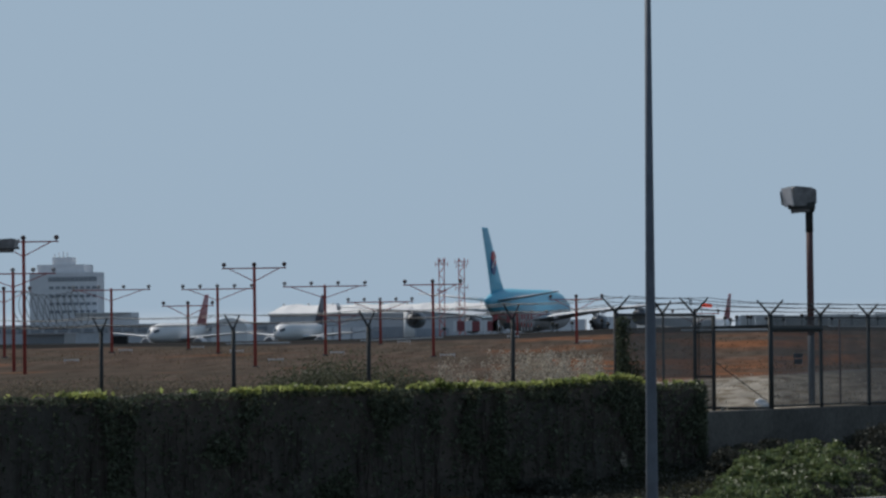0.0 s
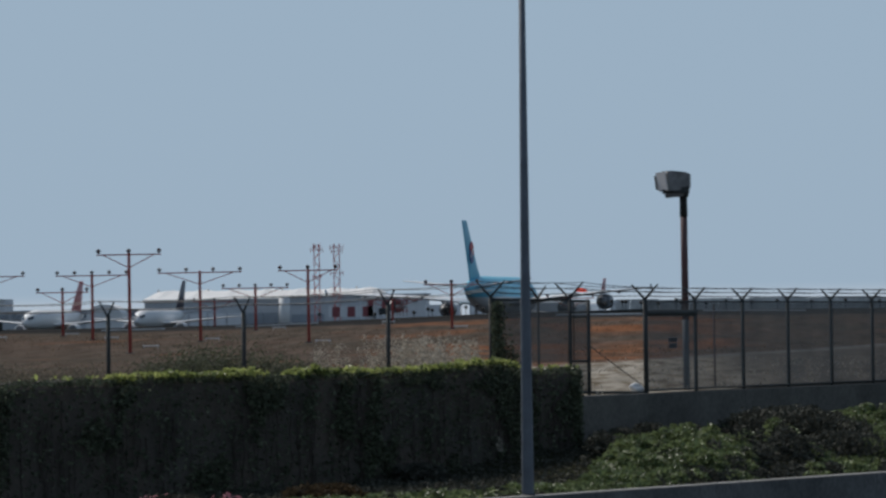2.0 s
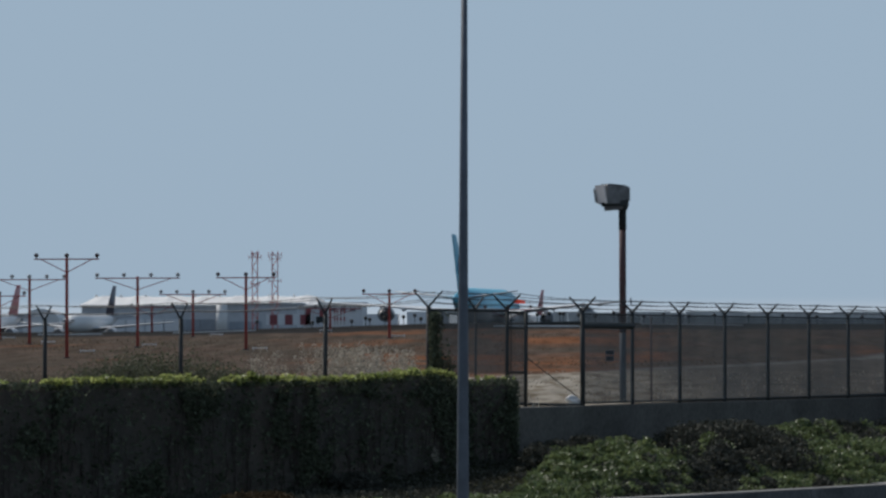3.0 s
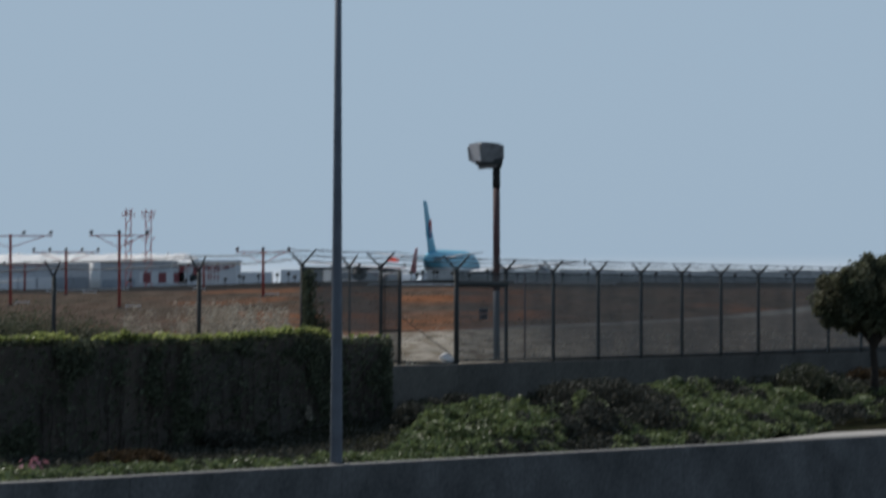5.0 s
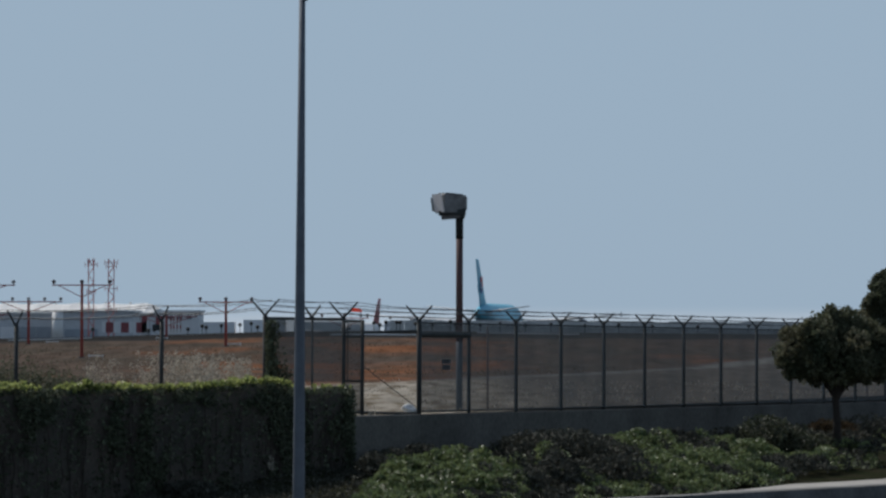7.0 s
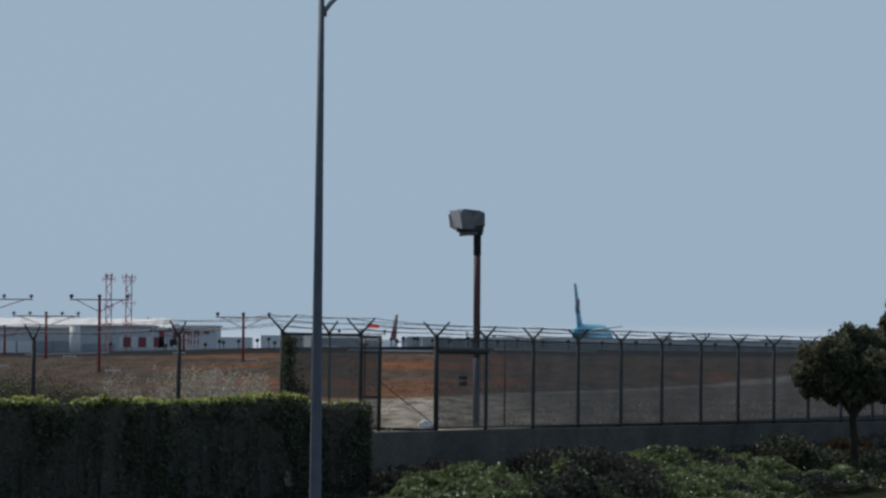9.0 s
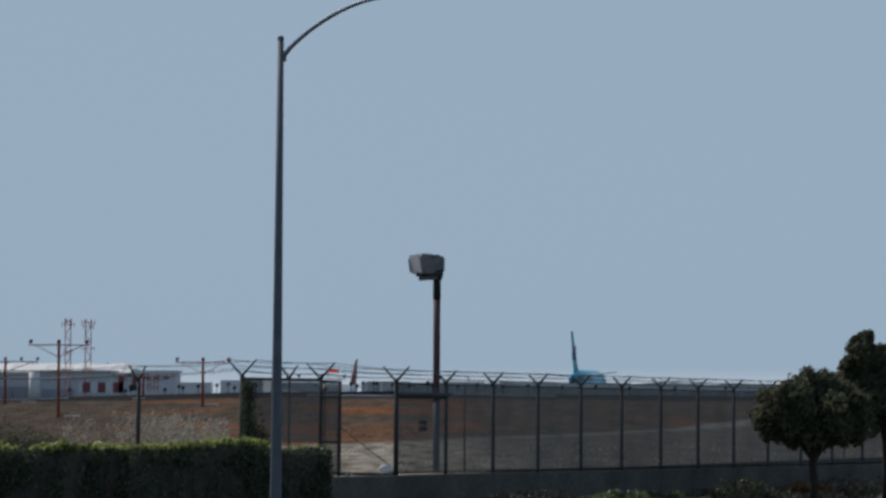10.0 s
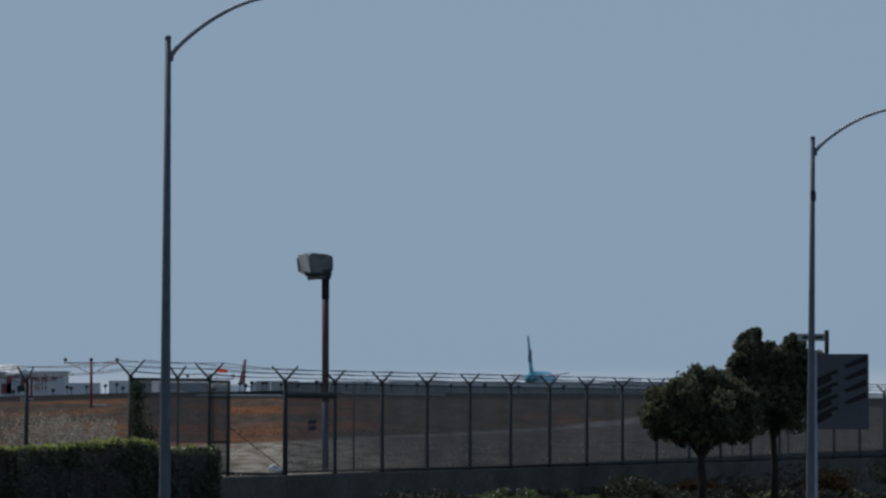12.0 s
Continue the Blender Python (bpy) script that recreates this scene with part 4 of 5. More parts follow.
def big_jet():
    """Double-deck four-engined airliner; nose towards +y, tail at 0, wheels on z = 0."""
    j = thing("airliner", (0, 0, 0), "sky-blue and white four-engined double-deck airliner rolling on the runway", "aircraft")
    bm = B()
    prof = [(0, 8.5, .35, .45), (2, 8.45, .85, 1.1), (6, 8.2, 1.75, 2.2), (11, 7.75, 2.7, 3.3), (16, 7.3, 3.3, 4.0), (21, 6.95, 3.6, 4.4), (28, 6.8, 3.65, 4.5),
            (53, 6.8, 3.65, 4.5), (58, 6.65, 3.45, 4.25), (62, 6.35, 2.95, 3.6), (65, 6.0, 2.25, 2.65), (67.3, 5.6, 1.35, 1.5), (68.5, 5.4, .5, .5)]
    loft(bm, [oval(*p) for p in prof])
    part("fuselage", bm, "jetpaint", j, "sky-blue upper and pale lower fuselage", smooth=True)
    bm = B()
    slab(bm, [((0, 16.5, 9.6), (0, 4.6, 9.2), .55), ((0, 12.2, 13.0), (0, 3.0, 13.0), .5), ((0, 2.6, 23.8), (0, -2.2, 23.8), .25), ((0, 2.0, 24.1), (0, -2.4, 24.1), .12)], 14)
    fin = part("tail_fin", bm, "skyblue", j, "sky-blue tail fin", smooth=True)
    for sgn in (-1, 1):     # round emblem: a red and a navy half with a pale wave between
        for name, colour, a0, a1, off in (("emblem_upper", "logo_red", -20, 160, .0), ("emblem_lower", "logo_blue", 160, 340, .0)):
            bm = B()
            c = Vector((sgn * 0.50, 5.3, 16.7))
            q = [c + Vector((0, 1.75 * math.cos(radians(a)), 2.35 * math.sin(radians(a)))) for a in range(a0, a1 + 1, 12)]
            q = [p + Vector((0, 0, .18 if colour == "logo_red" else -.18)) for p in q]
            loft(bm, [q, [p - Vector((sgn * .35, 0, 0)) for p in q]])
            part(name, bm, colour, fin)
        bm = B()
        q = [Vector((sgn * 0.515, 5.3 + 1.55 * u, 16.7 + 0.75 * u + .45 * math.sin(u * 3.1) + w)) for u in [-1, -.6, -.2, .2, .6, 1] for w in (0,)]
        ring = [[p + Vector((0, 0, -.28)), p + Vector((0, 0, .28)), p + Vector((-sgn * .3, 0, .28)), p + Vector((-sgn * .3, 0, -.28))] for p in q]
        loft(bm, ring)
        part("emblem_wave", bm, "white", fin)
    for sgn in (-1, 1):
        bm = B()
        slab(bm, [((sgn * 1.4, 12.5, 8.9), (sgn * 1.4, 4.2, 8.7), .5), ((sgn * 15.1, 3.6, 10.4), (sgn * 15.1, .4, 10.4), .16)])
        part("tailplane", bm, "wing", j, smooth=True)
        bm = B()
        slab(bm, [((sgn * 2.6, 45.5, 5.0), (sgn * 2.6, 27.5, 4.6), 1.2), ((sgn * 14, 38.5, 6.3), (sgn * 14, 27.5, 6.1), .75),
                  ((sgn * 26, 31, 7.2), (sgn * 26, 24.8, 7.1), .42), ((sgn * 39.4, 23.6, 8.0), (sgn * 39.4, 20.4, 8.0), .16)], 12)
        w = part("wing", bm, "wing", j, "long grey swept wing", smooth=True)
        bm = B()
        slab(bm, [((sgn * 39.4, 23.2, 7.3), (sgn * 39.42, 20.6, 7.2), .1), ((sgn * 39.4, 23.4, 8.0), (sgn * 39.4, 20.2, 8.0), .12), ((sgn * 39.4, 21.8, 8.8), (sgn * 39.41, 20.0, 8.8), .08)])
        part("wingtip_fence", bm, "wing", w)
        for ex, ey, ez in ((14.6, 43.5, 3.7), (25.6, 36.6, 5.0)):
            bm = B()
            r = [(0, 1.6), (-.15, 1.8), (-1.2, 1.95), (-3.2, 1.9), (-4.6, 1.6)]
            tube(bm, [(sgn * ex, ey + q[0], ez) for q in r], [q[1] for q in r], 18)
            e = part("engine", bm, "nacelle", w, "engine nacelle, dark blue-grey for its backlit shade", smooth=True)
            bm = B()
            tube(bm, [(sgn * ex, ey - 4.4, ez), (sgn * ex, ey - 5.6, ez), (sgn * ex, ey - 7.2, ez)], [1.40, 0.95, .35], 16)
            part("exhaust", bm, "engine", e, "dark engine exhaust", smooth=True)
            bm = B()
            slab(bm, [((sgn * ex, ey - .8, ez + 1.5), (sgn * ex, ey - 7, ez + 1.2), .22), ((sgn * ex, ey - 3.5, ez + 2.6), (sgn * ex, ey - 10, ez + 2.3), .22)])
            part("pylon", bm, "wing", e)
        for k, fx in enumerate((8, 19, 31)):
            bm = B()
            yy, zz = 27.6 - 1.5 * k, 5.1 + 1.05 * k
            tube(bm, [(sgn * fx, yy + 3, zz), (sgn * fx, yy, zz - .15), (sgn * fx, yy - 2.6, zz + .1)], [.2, .38, .05], 8)
            part("flap_fairing", bm, "wing", w)
        bm = B()
        tube(bm, [(sgn * 5.6, 33, 4.2), (sgn * 5.6, 33, 1.0)], .3, 8)
        g = part("main_gear", bm, "wing", j)
        for wy in (31.6, 33.0, 34.4):
            bm = B()
            for wx in (-.75, .75):
                tube(bm, [(sgn * 5.6 + wx - .25, wy, .7), (sgn * 5.6 + wx + .25, wy, .7)], .7, 14)
            part("wheel_pair", bm, "black", g)
    bm = B()
    tube(bm, [(0, 61, 3.2), (0, 61.4, .8)], .2, 8)
    g = part("nose_gear", bm, "wing", j)
    bm = B()
    for wx in (-.4, .4):
        tube(bm, [(wx - .2, 61.4, .6), (wx + .2, 61.4, .6)], .6, 14)
    part("wheel_pair", bm, "black", g)
    bm = B()
    ring = [oval(y, 4.0, hw, hh) for y, hw, hh in ((23, .5, .4), (27, 3.0, 1.7), (34, 3.9, 2.1), (42, 3.7, 2.0), (48, .6, .4))]
    loft(bm, ring)
    part("belly_fairing", bm, "wing", j, smooth=True)
    return j


def livery():
    """Blue above the cabin line, pale grey below, split by height on the body."""
    m = mat("jet_paint", (0.12, 0.48, 0.66), 0.4, 0.06, 0.1, 2)
    t = m.node_tree
    b = t.nodes["Principled BSDF"]
    src = b.inputs["Base Color"].links[0].from_socket
    co = t.nodes.new("ShaderNodeTexCoord")
    sep = t.nodes.new("ShaderNodeSeparateXYZ")
    mr = t.nodes.new("ShaderNodeMapRange")
    mr.inputs[1].default_value, mr.inputs[2].default_value = 6.2, 6.5
    mx = t.nodes.new("ShaderNodeMix")
    mx.data_type = "RGBA"
    mx.inputs[6].default_value = (0.62, 0.63, 0.65, 1)
    t.links.new(co.outputs["Object"], sep.inputs[0])
    t.links.new(sep.outputs[2], mr.inputs[0])
    t.links.new(mr.outputs[0], mx.inputs[0])
    t.links.new(src, mx.inputs[7])
    t.links.new(mx.outputs[2], b.inputs["Base Color"])
    return m


M["jetpaint"] = livery()
jet = big_jet()


def small_jet(name, place, turn, tail, label, scale=1.0, light=False):
    """A single-aisle airliner, nose towards +y."""
    j = thing(name, place, label, "aircraft", turn=turn)
    k = scale
    bm = B()
    prof = [(0, 4.6, .2, .25), (4, 4.3, .9, 1.1), (9, 3.9, 1.6, 1.8), (13, 3.7, 1.95, 2.0), (32, 3.7, 1.98, 2.05), (35, 3.55, 1.75, 1.8), (37, 3.3, 1.2, 1.2), (38.2, 3.1, .4, .4)]
    loft(bm, [[Vector(q) * k for q in oval(*p, 20)] for p in prof])
    f = part("fuselage", bm, "white", j, smooth=True)
    bm = B()
    loft(bm, [[Vector((x * k, y * k, z * k)) for x, y, z in ((-w, yy, zz), (w, yy, zz), (w * .9, yy - .5, zz + .55), (-w * .9, yy - .5, zz + .55))] for w, yy, zz in ((.8, 37.75, 3.72), (1.35, 36.75, 4.0))])
    part("cockpit_window", bm, "glass", f)
    bm = B()
    slab(bm, [[Vector(p) * k for p in s[:2]] + [s[2] * k] for s in (((0, 8.5, 5.2), (0, 1.5, 5.1), .3), ((0, 2.2, 11.9), (0, -.6, 11.9), .12))], 12)
    part("tail_fin", bm, tail, j, smooth=True)
    for sgn in (-1, 1):
        bm = B()
        slab(bm, [[Vector(p) * k for p in s[:2]] + [s[2] * k] for s in (((sgn * .6, 5.5, 4.9), (sgn * .6, 1.6, 4.8), .2), ((sgn * 6.2, 1.8, 5.5), (sgn * 6.2, .3, 5.5), .08))])
        part("tailplane", bm, "wing", j)
        bm = B()
        slab(bm, [[Vector(p) * k for p in s[:2]] + [s[2] * k] for s in (((sgn * 1.6, 24, 2.6), (sgn * 1.6, 16.5, 2.4), .5), ((sgn * 17, 15.5, 4.0), (sgn * 17, 13.9, 4.0), .1))])
        w = part("wing", bm, "wing", j)
        bm = B()
        tube(bm, [Vector(p) * k for p in ((sgn * 5.8, 25, 1.7), (sgn * 5.8, 24.8, 1.7), (sgn * 5.8, 22.6, 1.7), (sgn * 5.8, 20.6, 1.8))], [.95 * k, 1.08 * k, 1.08 * k, .6 * k], 14)
        e = part("engine", bm, "white", w, smooth=True)
        bm = B()
        tube(bm, [Vector(p) * k for p in ((sgn * 5.8, 25.02, 1.7), (sgn * 5.8, 25.06, 1.7))], .88 * k, 14)
        part("fan", bm, "engine", e)
        bm = B()
        tube(bm, [Vector(p) * k for p in ((sgn * 3.6, 18.5, 2.4), (sgn * 3.6, 18.5, .5))], .15 * k, 6)
        tube(bm, [Vector(p) * k for p in ((sgn * 3.2, 18.5, .55), (sgn * 4.0, 18.5, .55))], .55 * k, 12)
        part("main_gear", bm, "black", j)
    bm = B()
    tube(bm, [Vector(p) * k for p in ((0, 33, 1.9), (0, 33, .4))], .1 * k, 6)
    tube(bm, [Vector(p) * k for p in ((-.3, 33, .38), (.3, 33, .38))], .38 * k, 12)
    g = part("nose_gear", bm, "black", j)
    if light:
        bm = B()
        bmesh.ops.create_icosphere(bm, subdivisions=2, radius=.42 * k, matrix=Matrix.Translation((0, 34.6 * k, 1.75 * k)))
        part("landing_light", bm, "landing", g, "lit landing light")
    return j

# ---- far airfield ----

def far_spot(r, d):
    return (r - 784) / 7000 * d, d


def rise(v, d):
    return 3.14 + (600 - v) / 7000 * d


def block(parent, name, r0, r1, v0, v1, d, depth, material, label=""):
    """A building mass between two bearings and two heights at distance d."""
    bm = B()
    box(bm, ((r0 - 784) / 7000 * d, d, rise(v1, d)), ((r1 - 784) / 7000 * d, d + depth, rise(v0, d)))
    return part(name, bm, material, parent, label)


def office_block():
    d = 1700
    o = thing("office_building", (0, 0, 0), "pale multi-storey airport office building with dark window bands", "building")
    w = block(o, "wall", -524, -402, 478, 612, d, 19, "facade", "pale grey concrete walls")
    block(o, "upper_storey", -510, -424, 464, 478, d + 3, 22, "facade")
    block(o, "roof_plant", -482, -448, 451, 464, d + 6, 12, "facade")
    for r in (-478, -470, -462, -455):
        bm = B()
        x, y = far_spot(r, d + 8)
        tube(bm, [(x, y, rise(451, d)), (x, y, rise(440 + (r % 3) * 2, d))], 0.25, 5)
        part("antenna", bm, "facade", o)
    for v in (486, 503, 518, 532, 546):
        rows = range(-488, -408, 11) if v > 490 else range(-490, -404, 8)
        for r in rows:
            bm = B()
            x0, x1 = far_spot(r, d)[0], far_spot(r + (8 if v > 490 else 7.6), d)[0]
            box(bm, (x0, d - 0.25, rise(v + (5 if v > 490 else 8), d)), (x1, d + 0.1, rise(v, d)))
            part("window", bm, "farglass", w)
    block(o, "annex", -440, -340, 551, 610, d - 10, 20, "facade")
    bm = B()
    box(bm, (far_spot(-452, d)[0], d - 12, rise(553, d)), (far_spot(-338, d)[0], d - 9.9, rise(551, d)))
    part("parapet", bm, "roof", o)


def hangar():
    d = 1400
    h = thing("hangar", (0, 0, 0), "long low hangar with a bright white roof", "building")
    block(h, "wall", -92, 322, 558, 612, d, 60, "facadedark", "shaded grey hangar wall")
    bm = B()
    ring = []
    n = 28
    for k in range(n + 1):
        r = -95 + (326 + 95) * k / n
        x = far_spot(r, d)[0]
        lift = (0.5 if k % 4 == 2 else 0) + (0 if 0 < k < n else -1.6)
        ring.append([(x, d - 1, rise(560, d)), (x, d - 1, rise(557, d)), (x, d + 18, rise(543, d) + lift), (x, d + 45, rise(541, d) + lift), (x, d + 61, rise(557, d)), (x, d + 61, rise(560, d))])
    loft(bm, ring)
    part("roof", bm, "roof", h, "white sunlit roof")
    for r in range(-80, 60, 34):
        block(h, "door", r, r + 31, 583, 610, d - 1.2, 1, "facade")
    for r in (93, 120):
        block(h, "door", r, r + 26, 583, 610, d - 1.2, 1, "doorgrey", "dark grey sliding door")
    for r in range(-84, 320, 45):
        bm = B()
        x = far_spot(r, d)[0]
        tube(bm, [(x, d + 30, rise(543, d)), (x, d + 30, rise(538, d))], 0.5, 6)
        part("roof_vent", bm, "roof", h)
    t = thing("storage_shed", (0, 0, 0), "grey flat-roofed storage shed beside the hangar", "building")
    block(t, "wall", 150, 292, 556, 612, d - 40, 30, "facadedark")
    block(t, "roof", 148, 296, 553.5, 556, d - 41, 32, "facade")
    for r in (170, 200):
        block(t, "door", r, r + 28, 587, 610, d - 40.6, 0.7, "doorgrey", "low grey loading door")
    ts = 1300
    tx, ty = far_spot(157.5, ts)
    k = thing("storage_tank", (tx, ty, rise(612, ts)), "white upright storage tank beside the shed", "tank")
    bm = B()
    hh = rise(556, ts) - rise(612, ts)
    tube(bm, [(0, 0, 0), (0, 0, hh)], 1.75, 24)
    part("shell", bm, "roof", k, smooth=True)
    bm = B()
    tube(bm, [(0, 0, hh), (0, 0, hh + .25), (0, 0, hh + .5)], [1.8, 1.1, .2], 24)
    part("cap", bm, "roof", k, smooth=True)
    t = thing("cargo_building", (0, 0, 0), "grey flat-roofed cargo building", "building")
    block(t, "wall", 296, 408, 556, 612, d + 70, 30, "facade")
    block(t, "roof", 294, 411, 553, 556, d + 69, 32, "facade")
    for r in range(300, 400, 17):
        block(t, "window", r, r + 10, 563, 569, d + 69.4, 1, "farglass")
    t = thing("white_shed", (0, 0, 0), "white round-roofed shelter on the apron", "building")
    bm = B()
    dd = 1000
    c = far_spot(-165, dd)[0]
    for y0 in (0,):
        ring = [[(c + 4.6 * math.cos(a), dd + y, 1.6 + (3.6 + 3.2 * math.sin(a) if 0 < a < 3.1 else 0)) for a in [math.pi * k / 12 for k in range(13)]] for y in (0, 14)]
        loft(bm, ring)
    part("shell", bm, "white", t)
    t = thing("terminal_pier", (0, 0, 0), "long low grey terminal pier on the horizon", "building")
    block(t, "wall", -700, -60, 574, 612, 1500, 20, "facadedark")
    block(t, "roof", -702, -58, 571.5, 574, 1499, 22, "facade")
    for r in range(-690, -70, 24):
        block(t, "window", r, r + 17, 579, 586, 1499.4, 1, "farglass")
    t = thing("maintenance_shed", (0, 0, 0), "dark low utility building behind the airfield road", "building")
    block(t, "wall", -534, -462, 588, 612, 600, 10, "nacelle")
    block(t, "roof", -536, -460, 586.5, 588, 599, 12, "facadedark")
    t = thing("far_sheds", (0, 0, 0), "row of low grey sheds beyond the runway", "building")
    for r0, r1, v in ((415, 470, 574), (486, 560, 570), (575, 660, 574), (668, 700, 571), (735, 760, 572)):
        block(t, "shed", r0, r1, v, 606, 1250, 12, "facade")


def lattice_tower(r, d, top, w, arms):
    t = thing("lattice_tower", (*far_spot(r, d), 1.6), "slender red and white lattice tower with antenna arms", "tower", "airfield lattice towers")
    h = rise(top, d) - 1.6
    nb = 12
    for sx in (-1, 1):
        for sy in (-1, 1):
            bm = B()
            tube(bm, [(sx * w, sy * w, h * k / nb) for k in range(nb + 1)], 0.032, 5)
            for f in bm.faces:
                f.material_index = 1 if int(f.calc_center_median().z / h * nb) % 4 else 0
            part("leg", bm, ["redwhite", "towerred"], t)
    for sy in (-1, 1):
        bm = B()
        tube(bm, [((w if k % 2 else -w), sy * w, h * k / nb) for k in range(nb + 1)], 0.028, 4)
        part("lacing", bm, "towerred", t)
    for sx in (-1, 1):
        bm = B()
        tube(bm, [(sx * w, (w if k % 2 else -w), h * k / nb) for k in range(nb + 1)], 0.028, 4)
        part("lacing", bm, "towerred", t)
    for v, half in arms:
        z = rise(v, d) - 1.6
        bm = B()
        tube(bm, [(-half, 0, z), (half, 0, z)], 0.04, 6)
        for q in (-half, -half * .5, half * .5, half):
            tube(bm, [(q, 0, z - .3), (q, 0, z + .3)], 0.03, 5)
        part("antenna_arm", bm, "towerred", t)
    return t


def localizer():
    d = 335
    for k, r in enumerate((236, 263, 290)):
        s = thing("marker_shelter", (*far_spot(r, d), field_z(0, d) - 0.1), "small red and white chequered equipment shelter", "shelter", "equipment shelters")
        for i, (x0, x1) in enumerate(((0, .305), (.31, .975), (.98, 1.27))):
            bm = B()
            box(bm, (x0, 0, 0.0), (x1, 0.8, 0.86 if i == 1 else 0.92))
            part("panel", bm, "panelred" if i == 1 else "facade", s)
    for k, (r, v0, w) in enumerate(((306, 564, .45), (331, 566, .6))):
        s = thing("warning_board", (*far_spot(r, d), field_z(0, d) - 0.1), "tall red and white warning panel on the airfield", "panel", "warning panels")
        h = rise(v0, d) - field_z(0, d) + 0.1
        for i in range(2):
            bm = B()
            box(bm, (0, 0, h * (0.5 * i)), (w, .08, h * (0.5 + 0.5 * i) - 0.004))
            part("panel", bm, "panelred" if i else "facade", s)
        for q in (.04, w - .04):
            bm = B()
            tube(bm, [(q, .12, -.2), (q, .12, h)], .03, 5)
            part("post", bm, "redwhite", s)
    for r in (358, 363, 369, 375):
        s = thing("marker_pole", (*far_spot(r, d), field_z(0, d) - 0.1), "short red and white banded marker pole", "pole", "marker poles")
        h = rise(566, d) - field_z(0, d) + 0.1
        for i in range(4):
            bm = B()
            tube(bm, [(0, 0, h * i / 4), (0, 0, h * (i + 1) / 4)], .07, 6)
            part("band", bm, "red" if i % 2 else "redwhite", s)
    s = thing("equipment_cart", (*far_spot(325, 330), field_z(0, 330) - 0.05), "dark equipment box on the airfield edge", "box")
    bm = B()
    box(bm, (0, 0, 0.1), (0.8, .6, .62), .04)
    part("body", bm, "postdark", s)
    bm = B()
    for q in (.15, .65):
        tube(bm, [(q, -.03, .12), (q, .08, .12)], .12, 10)
    part("wheel_pair", bm, "black", s)
    x, y = far_spot(-376, 300)
    s = thing("utility_cabinet", (x, y, field_z(x, y) - 0.03), "black utility cabinet beside the airfield road", "cabinet")
    bm = B()
    box(bm, (0, 0, 0), (1.15, .7, .6), .03)
    part("body", bm, "black", s)
    bm = B()
    box(bm, (-.05, -.05, .6), (1.2, .75, .66), .015)
    part("lid", bm, "postdark", s)


def runway_light(r, d, h):
    x, y = far_spot(r, d)
    s = thing("runway_light", (x, y, field_z(x, y) - 0.05), "small dark elevated runway light on a stalk", "light", "runway edge lights")
    bm = B()
    tube(bm, [(0, 0, 0), (0, 0, h)], .035, 6)
    part("stalk", bm, "postdark", s)
    bm = B()
    tube(bm, [(0, -.13, h), (0, .0, h + .06), (0, .12, h + .04)], [.1, .16, .08], 8)
    part("lamp", bm, "black", s)


def barrier():
    w = thing("barrier_wall", (0, 0, 0), "low pale concrete barrier along the far airfield edge", "wall", kind="structure")
    d = 372
    r = 745
    k = 0
    while r < 1690:
        r1 = r + 26
        x0, x1 = far_spot(r, d)[0], far_spot(r1 - 0.5, d)[0]
        top = rise(570.5 + 2 * ((r - 745) / 700) + (1.6 if k % 5 == 3 else 0), d)
        bm = B()
        ring = [[(x, d, 1.8), (x, d + .6, 1.8), (x, d + .45, top), (x, d + .15, top)] for x in (x0, x1)]
        loft(bm, ring)
        part("barrier_segment", bm, "barrier", w)
        r, k = r1, k + 1


def windsock():
    d = 290
    x, y = far_spot(676, d)
    s = thing("windsock", (x, y, field_z(x, y) - .1), "bright orange windsock on a thin pole", "windsock")
    h = rise(553, d) - field_z(x, y) + .1
    bm = B()
    tube(bm, [(0, 0, 0), (0, 0, h + .3)], .03, 6)
    part("pole", bm, "redwhite", s)
    bm = B()
    tube(bm, [(0.02, 0, h), (.3, 0, h + .02), (.55, 0, h), (.8, 0, h - .05)], [.10, .14, .13, .09], 10, cap=False)
    part("sock", bm, "orange", s, smooth=True)


def marker_board(t0, d):
    x, y = far_spot(t0, d)
    s = thing("marker_board", (x, y, field_z(x, y) - .04), "low white marker board on two stakes in dry grass", "marker", "low marker boards")
    bm = B()
    box(bm, (-.42, 0, .17), (.42, .05, .225), .01)
    part("board", bm, "white", s)
    for q in (-.36, .36):
        bm = B()
        tube(bm, [(q, .08, 0), (q, .08, .28)], .02, 5)
        part("stake", bm, "redwhite", s)


office_block()
hangar()
lattice_tower(216.5, 450, 464, 0.30, [(473, .7), (466, .4), (520, .5), (552, .6)])
lattice_tower(252, 450, 463, 0.32, [(469, .75), (476, .6), (515, .7), (553, .6)])
localizer()
for r, d, h in ((413, 318, .62), (420, 318, .5), (447, 318, .6), (480, 318, .62), (500, 318, .7), (511, 318, .4), (548, 318, .5), (220, 318, .6), (318, 318, .4), (388, 318, .4),
                (717, 318, .62), (727, 318, .5), (738, 318, .7), (757, 318, .7), (763, 318, .7), (790, 318, .6), (798, 318, .6), (820, 318, .5), (852, 318, .8), (861, 318, .6),
                (905, 330, .6), (940, 330, .7), (985, 330, .6), (1030, 330, .7), (1090, 330, .6), (1150, 330, .7), (1210, 330, .6), (1290, 330, .6), (1380, 330, .7)):
    runway_light(r, d, h)
barrier()
windsock()
for r, d in ((-352, 232), (-450, 210), (-222, 240), (-152, 226), (-82, 205), (28, 219), (148, 246), (225, 210), (342, 262), (470, 231)):
    marker_board(r, d)
